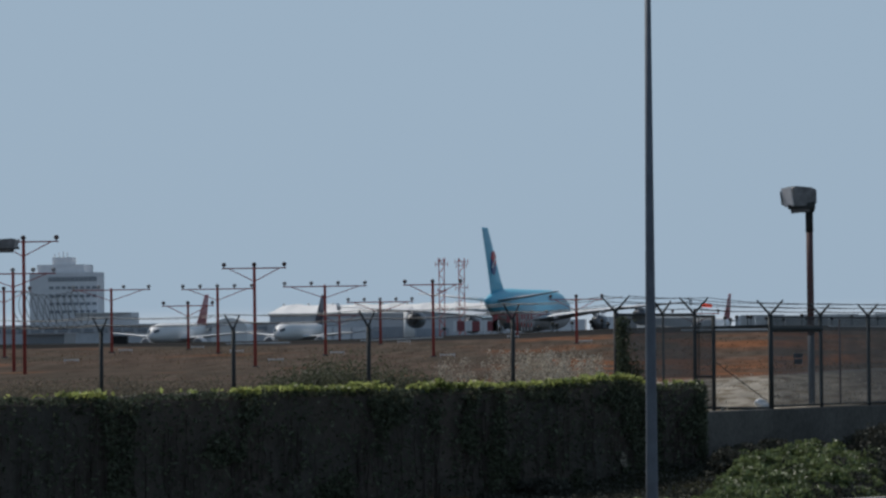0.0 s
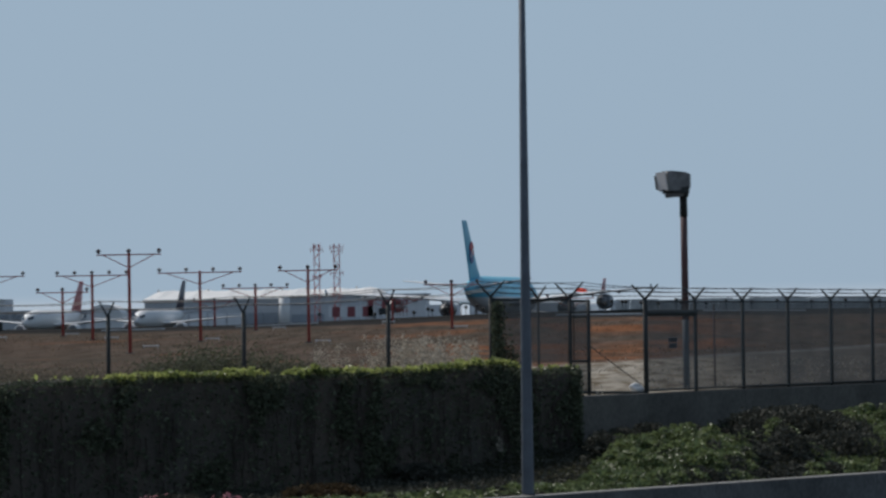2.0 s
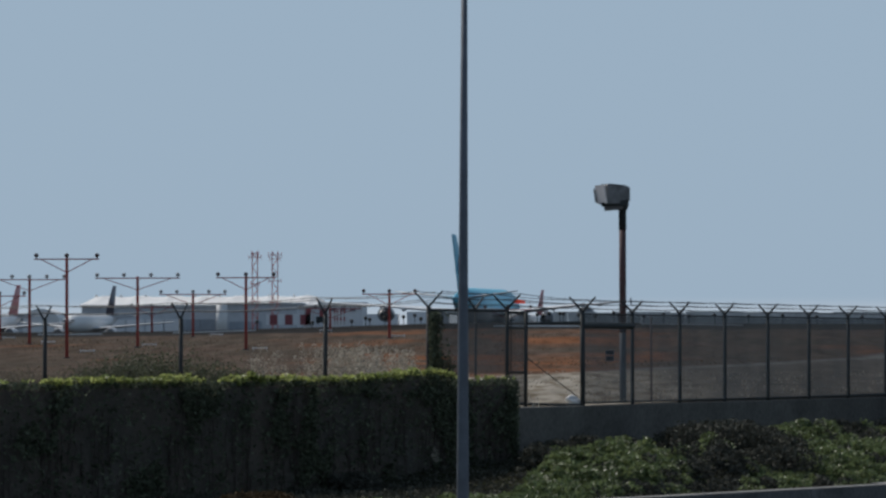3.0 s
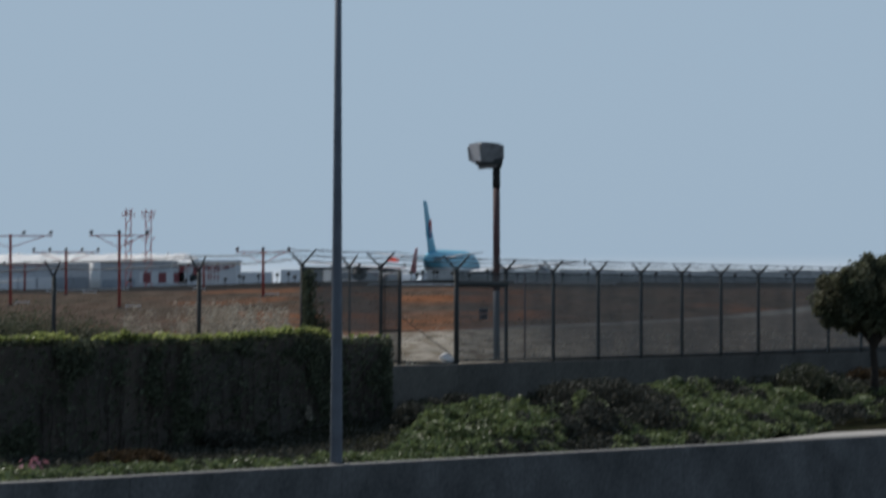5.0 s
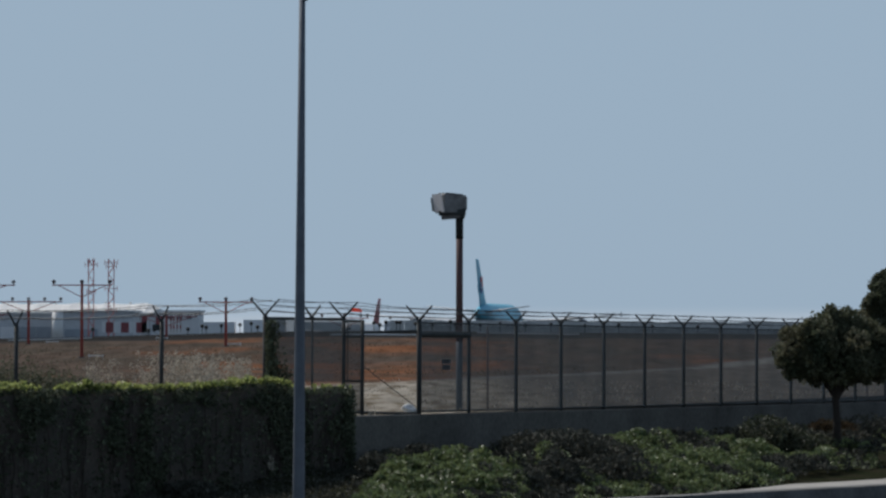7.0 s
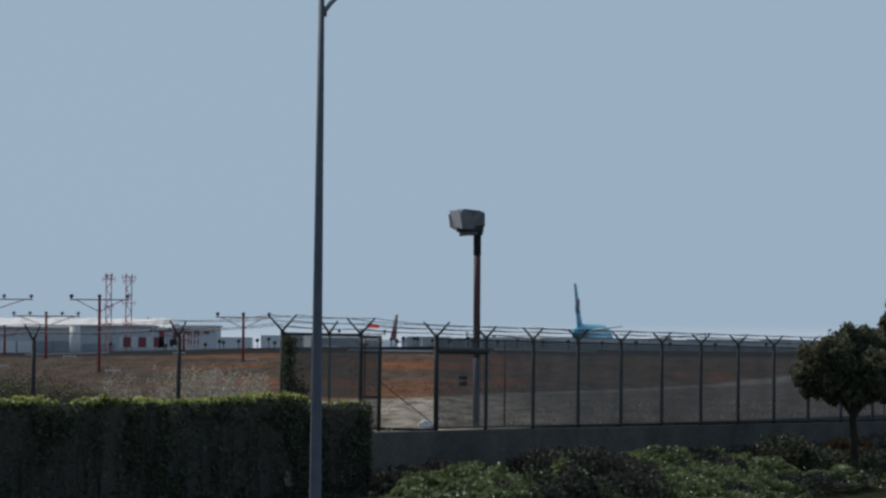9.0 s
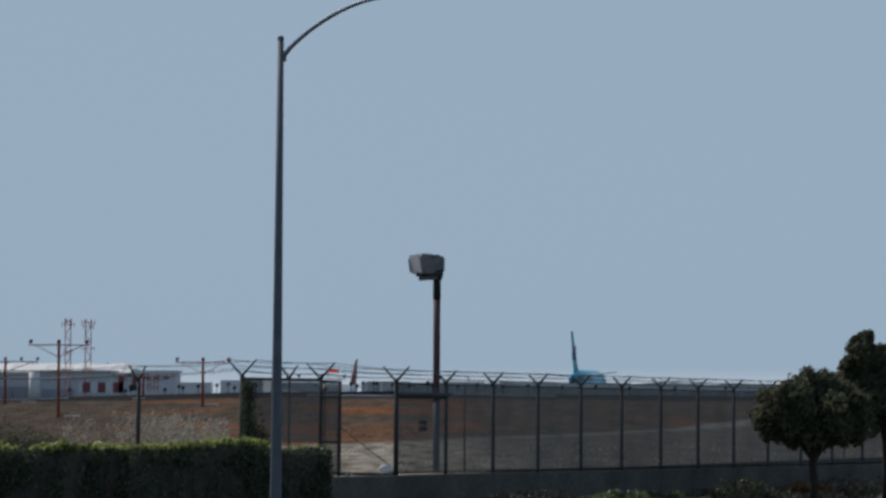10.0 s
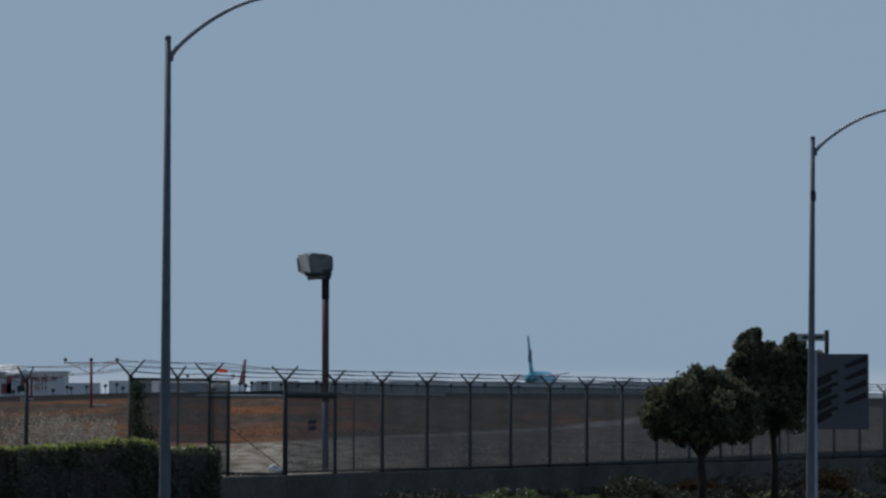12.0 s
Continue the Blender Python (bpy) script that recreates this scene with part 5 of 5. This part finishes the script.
small_jet("parked_airliner", (*far_spot(-202, 842), 0.7), 170, "maroon", "white single-aisle airliner with a dark red tail, parked")
small_jet("distant_airliner", (*far_spot(728, 1010), 1.0), 167, "maroon", "distant white airliner with a dark red tail")
taxi_jet = small_jet("taxiing_airliner", (*far_spot(6, 880), 0.7), 171, "darktail", "white single-aisle airliner with a dark tail and lit nose lamp", light=True)
bm = B()
bmesh.ops.create_icosphere(bm, subdivisions=2, radius=.35)
amber = part("beacon", bm, "amber")
amber.matrix_basis = pose(*far_spot(-480, 900), rise(573, 900))
s = thing("service_truck", (*far_spot(-486, 900), 1.9), "dark airport service truck with an amber beacon", "truck")
bm = B()
box(bm, (0, 0, .6), (5.2, 2.2, 2.2), .15)
box(bm, (-1.6, .1, .6), (-.05, 2.1, 1.9), .2)
part("body", bm, "facadedark", s)
for wx in (-.9, .8, 4.2):
    bm = B()
    tube(bm, [(wx, -.05, .45), (wx, .3, .45)], .45, 12)
    part("wheel", bm, "black", s)
amber.parent = s
amber.matrix_basis = pose(1.0, 1.0, 2.5)


def painted_line(r0, r1, d0, d1):
    """A white line painted on the airfield asphalt, following its surface."""
    bm = B()
    ring = []
    for k in range(9):
        u = k / 8
        x, y = far_spot(r0 + (r1 - r0) * u, d0 + (d1 - d0) * u)
        z = max(field_z(x, y), field_z(x, y + 1)) + 0.08
        ring.append([(x, y, z - .2), (x, y + 1.6, z - .2), (x, y + 1.6, z), (x, y, z)])
    loft(bm, ring)
    p = part("runway_line", bm, "white")
    tagged(p, "white painted line on the dark airfield asphalt", "line", kind="structure")


painted_line(640, 850, 276, 270)
painted_line(70, 215, 282, 288)
painted_line(-170, -60, 278, 280)
painted_line(900, 1080, 292, 284)

# ---- planting ----


# swells of the ground cover: along, across, half length, half width, height, dry share
SWELLS = [
    (7.6, 3.0, 1.3, 1.2, .30, .4), (9.2, 2.0, 1.5, 1.1, .36, .12), (10.4, 4.0, 1.3, 1.0, .28, .3), (12.8, 4.7, 1.5, 1.1, .34, .2), (12.4, 2.6, 1.6, 1.2, .52, .12),
    (8.6, 5.4, 1.2, 1.1, .16, .8), (11.0, 6.2, 1.4, 1.0, .2, .7), (14.0, 6.2, 1.8, 1.3, .30, .45), (18.5, 3.2, 2.6, 1.6, .30, .08), (17.0, 1.8, 2.4, 1.0, .28, .08), (21.0, 3.8, 2.6, 1.5, .36, .08),
    (22.0, 5.9, 2.8, 1.5, .46, .15), (20.2, 6.1, 1.6, 1.2, .55, .85), (25.6, 6.0, 2.4, 1.6, .42, .2), (23.5, 2.7, 2.8, .9, .20, .85), (26.5, 3.4, 2.4, .9, .24, .6),
    (31.5, 4.6, 2.2, 1.2, .40, .4), (35.0, 5.4, 3.0, 1.6, .42, .8), (41.0, 6.0, 4.0, 2.0, .40, .8), (49.0, 6.5, 5.0, 2.4, .40, .7),
]


def cover(s, n):
    """Height of the ground cover over the bank, and how dry it is."""
    x, y = road(s, n)
    h, dry = 0.09 + 0.07 * noise.noise((x * 0.9, y * 0.5, 2)), 0.2 if s < 30 else 0.75
    for s0, n0, rs, rn, hh, dd in SWELLS:
        u = ((s - s0) / rs) ** 2 + ((n - n0) / rn) ** 2
        if u < 1 and hh * (1 - u) ** 0.6 + .08 > h:
            h, dry = hh * (1 - u) ** 0.6 + .08, dd
    h *= 1 + 0.7 * noise.noise((x * 1.5, y * 0.8, 4)) + 0.4 * noise.noise((x * 4.6, y * 2.6, 9))
    if s < 5:
        h *= 0.75
    return min(h, 0.10 + 0.35 * max(0, n - .3)), dry


def bank_leaves():
    """Ground cover on the bank: a leafy carpet that swells and sinks, with dull dry patches."""
    rng = random.Random(21)
    green, dry = [], []
    for k in range(100000):
        s = rng.uniform(-14, 30) if k % 8 else rng.uniform(30, 56)
        n = rng.uniform(0.45, fence_n(s) - 0.15)
        if s > 15.4 and n < 0.35 + 0.22 * (s - 15.4) or s < 5 and n > 4.2 and k % 3:
            continue
        h, dd = cover(s, n)
        x, y = road(s, n)
        if x < -0.9 + 0.7 * noise.noise((y * 0.7, 0, 2)) and n > 2.1:      # sparse, low, mostly dry-coloured leaves at the foot of the ivy wall
            h, dd = 0.05, 1.6
            if k % 3:
                continue
        patch = noise.noise((x * 0.55, y * 0.22, 6.0)) + 0.6 * noise.noise((x * 1.7, y * 0.7, 3.0))
        z = bank_z(s, n) + h - abs(rng.gauss(0, 0.05)) + (0.05 * rng.random() ** 3)
        spot = Vector((x, y, max(z, bank_z(s, n) + .01)))
        (dry if patch + rng.gauss(0, .12) < -0.42 + 0.95 * dd else green).append(spot)
    for k in range(3400):      # rosettes standing out of the carpet
        s0 = rng.uniform(-8, 31)
        n0 = rng.uniform(0.6, fence_n(s0) - 0.3)
        if s0 > 15.4 and n0 < 0.6 + 0.22 * (s0 - 15.4) or s0 < 5 and n0 > 2.0:
            continue
        h, dd = cover(s0, n0)
        x0, y0 = road(s0, n0)
        if x0 < -0.85 + 0.7 * noise.noise((y0 * 0.7, 0, 2)) and n0 > 1.9:
            continue
        r = rng.uniform(.10, .26) * (1 if s0 > 4 else .6)
        patch = noise.noise((x0 * 0.55, y0 * 0.22, 6.0)) + 0.6 * noise.noise((x0 * 1.7, y0 * 0.7, 3.0))
        heap = dry if patch + rng.gauss(0, .15) < -0.42 + 0.95 * dd else green
        for i in range(int(420 * r)):
            v = Vector((rng.gauss(0, 1), rng.gauss(0, 1), abs(rng.gauss(0, 1)))).normalized() * r * rng.uniform(.8, 1.1)
            heap.append(Vector((x0 + v.x, y0 + v.y, bank_z(s0, n0) + h - .05 + v.z)))
    g = leaves("ground_cover", green, 0.056, "shrub", None, rng, flat=0.75)
    tagged(g, "glossy green ground cover on the roadside bank", "ground cover", kind="stuff")
    d = leaves("dry_brush", dry, 0.05, "brush", None, rng, flat=0.3)
    tagged(d, "dull grey-brown dry growth among the green planting", "brush", kind="stuff")


bank_leaves()


def shrub(s, n, w, h, material, seed, label):
    rng = random.Random(seed)
    x, y = road(s, n)
    o = thing("shrub", (x, y, bank_z(s, n) - 0.05), label, "shrub", "bank shrubs")
    for k in range(5):
        bm = B()
        a = 6.28 * k / 5 + rng.uniform(-.3, .3)
        tube(bm, [(0, 0, 0), (.25 * w * math.cos(a), .25 * w * math.sin(a), .45 * h), (.42 * w * math.cos(a), .42 * w * math.sin(a), .75 * h)], [.03, .02, .008], 5)
        part("stem", bm, "bark", o)
    sp = []
    lumps = [(rng.uniform(-.32, .32) * w, rng.uniform(-.32, .32) * w, rng.uniform(.35, .78) * h, rng.uniform(.2, .32)) for k in range(9)]
    for k in range(int(1700 * w)):
        lx, ly, lz, lr = rng.choice(lumps)
        v = Vector((rng.gauss(0, 1), rng.gauss(0, 1), rng.gauss(0, 1))).normalized() * (rng.uniform(.7, 1.05) + .12 * max(0, rng.gauss(0, 1)))
        q = Vector((lx + v.x * lr * w, ly + v.y * lr * w, max(.02, lz + v.z * lr * h)))
        sp.append(q)
    leaves("foliage", sp, 0.055, material, o, rng, flat=0.5)


for k, (s, n, w, h, m) in enumerate(((16.6, 4.2, 3.0, 1.08, "brush"), (18.6, 6.2, 2.6, .88, "brush"), (14.4, 2.3, 1.8, .8, "brush"), (29.2, 6.3, 2.1, 1.16, "olive"), (31.0, 5.8, 1.7, .75, "olive"), (26.6, 7.6, 1.6, .55, "shrub"),
                                     (33, 6.6, 2.0, .7, "brush"), (35.5, 7.6, 1.3, .85, "rustbrush"), (39, 6.5, 2.2, .8, "brush"), (43, 7.4, 1.5, 1.0, "rustbrush"), (33, 8.6, 2.2, .65, "brush"),
                                     (37, 8.9, 2.2, .8, "brush"), (41, 9.2, 2.4, .85, "brush"), (46, 9.0, 2.6, 1.1, "brush"), (50, 8.0, 2.8, 1.2, "brush"), (47, 6.0, 2.4, .9, "brush"),
                                     (-6.5, 2.6, 1.1, .32, "brush"), (-2.6, 2.4, 1.4, .36, "rustbrush"), (5.2, 6.2, 1.0, .42, "brush"))):
    shrub(s, n, w, h, m, 40 + k, "low %s shrub on the roadside bank" % {"shrub": "glossy green", "brush": "dull brown-green", "olive": "dense olive", "rustbrush": "rust-brown dry"}[m])


def flowers():
    rng = random.Random(77)
    sp = []
    for c, num in (((-7.5, 2.2), 16), ((-6.9, 1.2), 16)):
        x, y = road(*c)
        for k in range(num):
            sp.append(Vector((x + rng.gauss(0, .12), y + rng.gauss(0, .12), bank_z(*c) + .18 + rng.uniform(0, .14))))
    f = leaves("flowers", sp, 0.06, "pink", None, rng, flat=1)
    tagged(f, "small pink flowers in the roadside planting", "flowers", kind="stuff")


flowers()


def tree(place, crown, lobes, seed, count):
    rng = random.Random(seed)
    t = thing("tree", place, "small dark evergreen tree with a dense rounded crown", "tree", "bank trees")
    bm = B()
    h = crown[2]
    tube(bm, [(0, 0, -.2), (0.02, 0, h * .35), (-.03, .02, h * .7), (crown[0] * .5, 0, h)], [.12, .095, .08, .05], 10)
    tr = part("trunk", bm, "bark", t, smooth=True)
    for lx, ly, lz, lr in lobes:
        bm = B()
        tube(bm, [(0, 0, h * .62), (lx * .4, ly * .4, (h * .62 + lz) / 2 + .1), (lx * .9, ly * .9, lz + lr * .3)], [.06, .04, .012], 6)
        part("limb", bm, "bark", tr)
    sp = []
    clumps = []
    for lx, ly, lz, lr in lobes:
        for k in range(16):
            v = Vector((rng.gauss(0, 1), rng.gauss(0, 1), rng.gauss(0, 1) * .9)).normalized() * lr * rng.uniform(.55, 1.0)
            clumps.append((Vector((lx, ly, lz)) + v, lr * rng.uniform(.34, .58)))
    for k in range(count):
        c, r = rng.choice(clumps)
        v = Vector((rng.gauss(0, 1), rng.gauss(0, 1), rng.gauss(0, 1))).normalized() * r * (rng.uniform(.55, 1.05) + .16 * max(0, rng.gauss(0, 1)))
        sp.append(c + v)
    leaves("crown", sp, 0.064, "tree", t, rng, flat=0.6, label="dense dark green leaves")


tree((10.52, 98, 0.3), (0, 0, 2.1), [(-.72, 0, 2.42, .62), (.0, .3, 2.62, .82), (.70, -.1, 2.44, .62), (-.42, -.4, 2.76, .58), (.3, -.45, 2.36, .56), (-.98, .1, 2.22, .38), (.98, .1, 2.58, .42), (1.0, .0, 2.26, .38), (-.1, -.5, 2.36, .56), (-.34, 0, 3.0, .52), (.05, .1, 3.06, .46), (.42, .1, 2.86, .48), (-.86, 0, 2.70, .44), (-.55, -.2, 2.14, .38), (.55, -.2, 2.16, .38), (.05, .3, 2.16, .45), (-.5, .4, 2.2, .45), (.98, .2, 2.78, .28), (-1.16, .1, 2.42, .3)], 5, 62000)
tree((12.70, 101, 0.3), (0, 0, 2.9), [(-.55, 0, 3.85, .46), (-.6, .1, 3.3, .58), (.1, .1, 3.1, .75), (.45, 0, 3.72, .46), (.75, .1, 3.0, .6), (-.2, -.3, 2.6, .6), (.5, -.2, 2.5, .55), (-.66, 0, 4.22, .28), (-.5, .1, 4.4, .17), (.5, 0, 4.12, .28), (.0, .1, 3.62, .5), (.98, 0, 3.4, .5), (.9, .1, 3.7, .34), (-.82, 0, 3.72, .26), (1.2, .1, 3.1, .4)], 6, 48000)


def sign_board():
    """Grey roadside panel with slanted dark bars, on a pale post, with a small plate above."""
    d = 95.0
    u = d / 7000
    x = lambda r: (r - 784) * u
    z = lambda v: 3.14 + (600 - v) * u
    s = thing("sign_board", (0, 0, 0), "grey roadside sign panel with slanted dark bars on a pale post", "sign")
    bm = B()
    box(bm, (x(1731), d, -0.4), (x(1742), d + .16, z(518)), .012)
    part("post", bm, "armgrey", s)
    bm = B()
    box(bm, (x(1742.5), d + .02, z(657)), (x(1834), d + .14, z(523)), .015)
    p = part("panel", bm, "sign", s)
    step = 21.5
    for k in range(4):      # two columns of slanted bars, the first with notched ends
        for q in (((1741, 566), (1777, 550.5), (1779.5, 557), (1765.5, 561), (1769, 569), (1741, 583)),
                  ((1788, 544.5), (1829, 525.5), (1831, 536), (1795, 548))):
            bm = B()
            c = [(x(r), z(v + k * step)) for r, v in q]
            loft(bm, [[(a, y, b) for a, b in c] for y in (d + .004, d + .018)])
            part("slanted_bar", bm, "black", p)
    bm = B()
    tube(bm, [(x(1760), d + .1, z(523)), (x(1760), d + .1, z(481))], .055, 8)
    part("upper_post", bm, "postdark", s)
    bm = B()
    box(bm, (x(1708), d + .06, z(500)), (x(1763), d + .1, z(487)), .008)
    pl = part("name_plate", bm, "lampgrey", s, "narrow grey plate with a plain dark bar")
    bm = B()
    box(bm, (x(1716), d + .052, z(496)), (x(1752), d + .058, z(491)))
    part("plate_bar", bm, "postdark", pl)


sign_board()


def grass(name, label, spots, height, width, material, seed):
    """Upright tapering blades with a bend."""
    rng = random.Random(seed)
    verts, faces = [], []
    for x, y, z in spots:
        h, a = height * rng.uniform(.55, 1.1), rng.uniform(0, 6.28)
        dx, dy = math.cos(a), math.sin(a)
        lean = rng.uniform(-.3, .35) * h
        la = rng.uniform(0, 6.28)
        ex, ey = math.cos(la) * lean, math.sin(la) * lean
        i = len(verts)
        w = width * rng.uniform(.7, 1.3)
        verts += [(x - dx * w, y - dy * w, z), (x + dx * w, y + dy * w, z), (x + dx * w + ex * .35, y + dy * w + ey * .35, z + h * .6), (x - dx * w + ex * .35, y - dy * w + ey * .35, z + h * .6), (x + ex, y + ey, z + h)]
        faces += [(i, i + 1, i + 2, i + 3), (i + 3, i + 2, i + 4)]
    me = bpy.data.meshes.new(name)
    me.from_pydata(verts, [], faces)
    me.materials.append(M[material])
    tagged(new(name, me), label, "grass", kind="stuff")


rng = random.Random(31)
low, pale, dull, blades, straw = [], [], [], [], []
for k in range(150):      # dull low weeds behind the hedge
    y = rng.uniform(90.5, 104)
    r = rng.uniform(-640, 505)
    if noise.noise((r * 0.008, y * 0.1, 0)) < -0.2:
        continue
    x = (r - 784) / 7000 * y
    h, w = rng.uniform(.4, .75), rng.uniform(.2, .42)
    for i in range(170):
        u = rng.random() ** 0.7
        dull.append(Vector((x + rng.gauss(0, w * (0.5 + 0.6 * u)), y + rng.gauss(0, w), field_z(x, y) + h * u + rng.gauss(0, .05))))
for k in range(150):      # tall pale plumes, in bunches towards the gate
    y = rng.uniform(90.2, 99)
    r = rng.choice((225, 262, 310, 345, 358, 372, 385, 395, 405, 418, 430, 448, 480)) + rng.gauss(0, 10)
    x = (r - 784) / 7000 * y
    z0, h, lean = field_z(x, y), rng.uniform(.6, 1.4), rng.uniform(-.2, .26)
    straw += [(x + rng.gauss(0, .07), y + rng.gauss(0, .07), z0) for i in range(7)]
    for i in range(90):
        u = 0.4 + 0.6 * rng.random()
        w = 0.085 * math.sin(math.pi * min(1, (u - 0.3) / 0.75)) + 0.012
        pale.append(Vector((x + lean * u * u + rng.gauss(0, w), y + rng.gauss(0, w), z0 + h * u)))
for k in range(26000):      # matted dry grass between them
    y = rng.uniform(90.2, 112)
    r = rng.uniform(-680, 520)
    x = (r - 784) / 7000 * y
    if noise.noise((x * .5, y * .25, 9)) > -.3:
        (straw if noise.noise((x * .35, y * .2, 4)) > .34 else blades).append((x, y, field_z(x, y) - .03))
tagged(leaves("dry_weeds", pale, 0.031, "drygrass", None, rng), "pale feathery dry plumes behind the hedge", "weeds", kind="stuff")
tagged(leaves("brown_weeds", dull, 0.036, "greygrass", None, rng), "dull brown weeds behind the hedge", "weeds", kind="stuff")
for k in range(10000):
    y = 112 + 130 * rng.random() ** 0.8
    r = rng.uniform(-700, 1500)
    x = (r - 784) / 7000 * y
    if y < 150 + x * 3.3 and x > -6 or noise.noise((x * .12, y * .03, 2)) < -.25:
        continue
    low.append((x, y, field_z(x, y) - .03))
tufts = []
for k in range(16000):
    s = rng.uniform(-2, 70)
    x, y = road(s, fence_n(s) + 0.6 + 45 * rng.random() ** 1.5)
    if y > 150 + x * 3.3 or noise.noise((x * .9, y * .12, 4)) + .5 * noise.noise((x * 2.6, y * .5, 1)) < .02:
        continue
    tufts.append((x, y, field_z(x, y) - .02))
grass("dirt_tufts", "sparse pale dry tufts on bare dirt behind the fence", tufts, 0.12, 0.016, "drygrass", 4)
grass("matted_grass", "matted grey-brown grass behind the ivy wall", blades, 0.42, 0.012, "greygrass", 14)
grass("straw_grass", "pale dry straw behind the ivy wall", straw, 0.45, 0.010, "straw", 15)
grass("field_grass", "short brown grass tufts on the airfield", low, 0.11, 0.03, "fieldgrass", 3)


def weed_bush(r, d, w, h, seed):
    rng = random.Random(seed)
    x = (r - 784) / 7000 * d
    o = thing("weed_bush", (x, d, field_z(x, d) - .05), "grey-green wild bush behind the ivy wall", "bush", "wild bushes")
    for k in range(4):
        bm = B()
        a = 6.28 * k / 4
        tube(bm, [(0, 0, 0), (.3 * w * math.cos(a), .3 * w * math.sin(a), .8 * h)], [.02, .006], 4)
        part("stem", bm, "bark", o)
    sp = [Vector((rng.gauss(0, .28) * w, rng.gauss(0, .25) * w, abs(rng.gauss(.45, .28)) * h)) for k in range(3600)]
    leaves("foliage", sp, 0.036, "weed", o, rng)


for k, (r, d, w, h) in enumerate(((60, 92.5, 1.7, 1.15), (-5, 93, 1.5, 1.05), (118, 92, 1.4, .95), (170, 93, 1.2, .8), (-60, 94, 1.3, .85), (15, 95, 1.8, 1.1))):
    weed_bush(r, d, w, h, 90 + k)


def motions():
    """The big airliner gathers speed along the runway; a small one taxies slowly."""
    rows = []
    for k in range(0, 25):
        t = k * 0.5
        x = -58.07 + 8.578 * t + 0.3794 * t * t - 0.00392 * t ** 3
        y = 830 + 4.17 * (x + 58.3)
        h = radians(13.95)
        rows.append((t, pose(x - 0.8 + 2.4 * math.sin(h), y + 2.4 * math.cos(h), 1.75, 0, 0, -11.4)))
    walk(jet, rows)
    x0, y0 = far_spot(6, 880)
    walk(taxi_jet, [(t, pose(x0 - 0.9 * t, y0 - 5.8 * t, 0.7, 0, 0, 171)) for t in range(0, 13)])


motions()
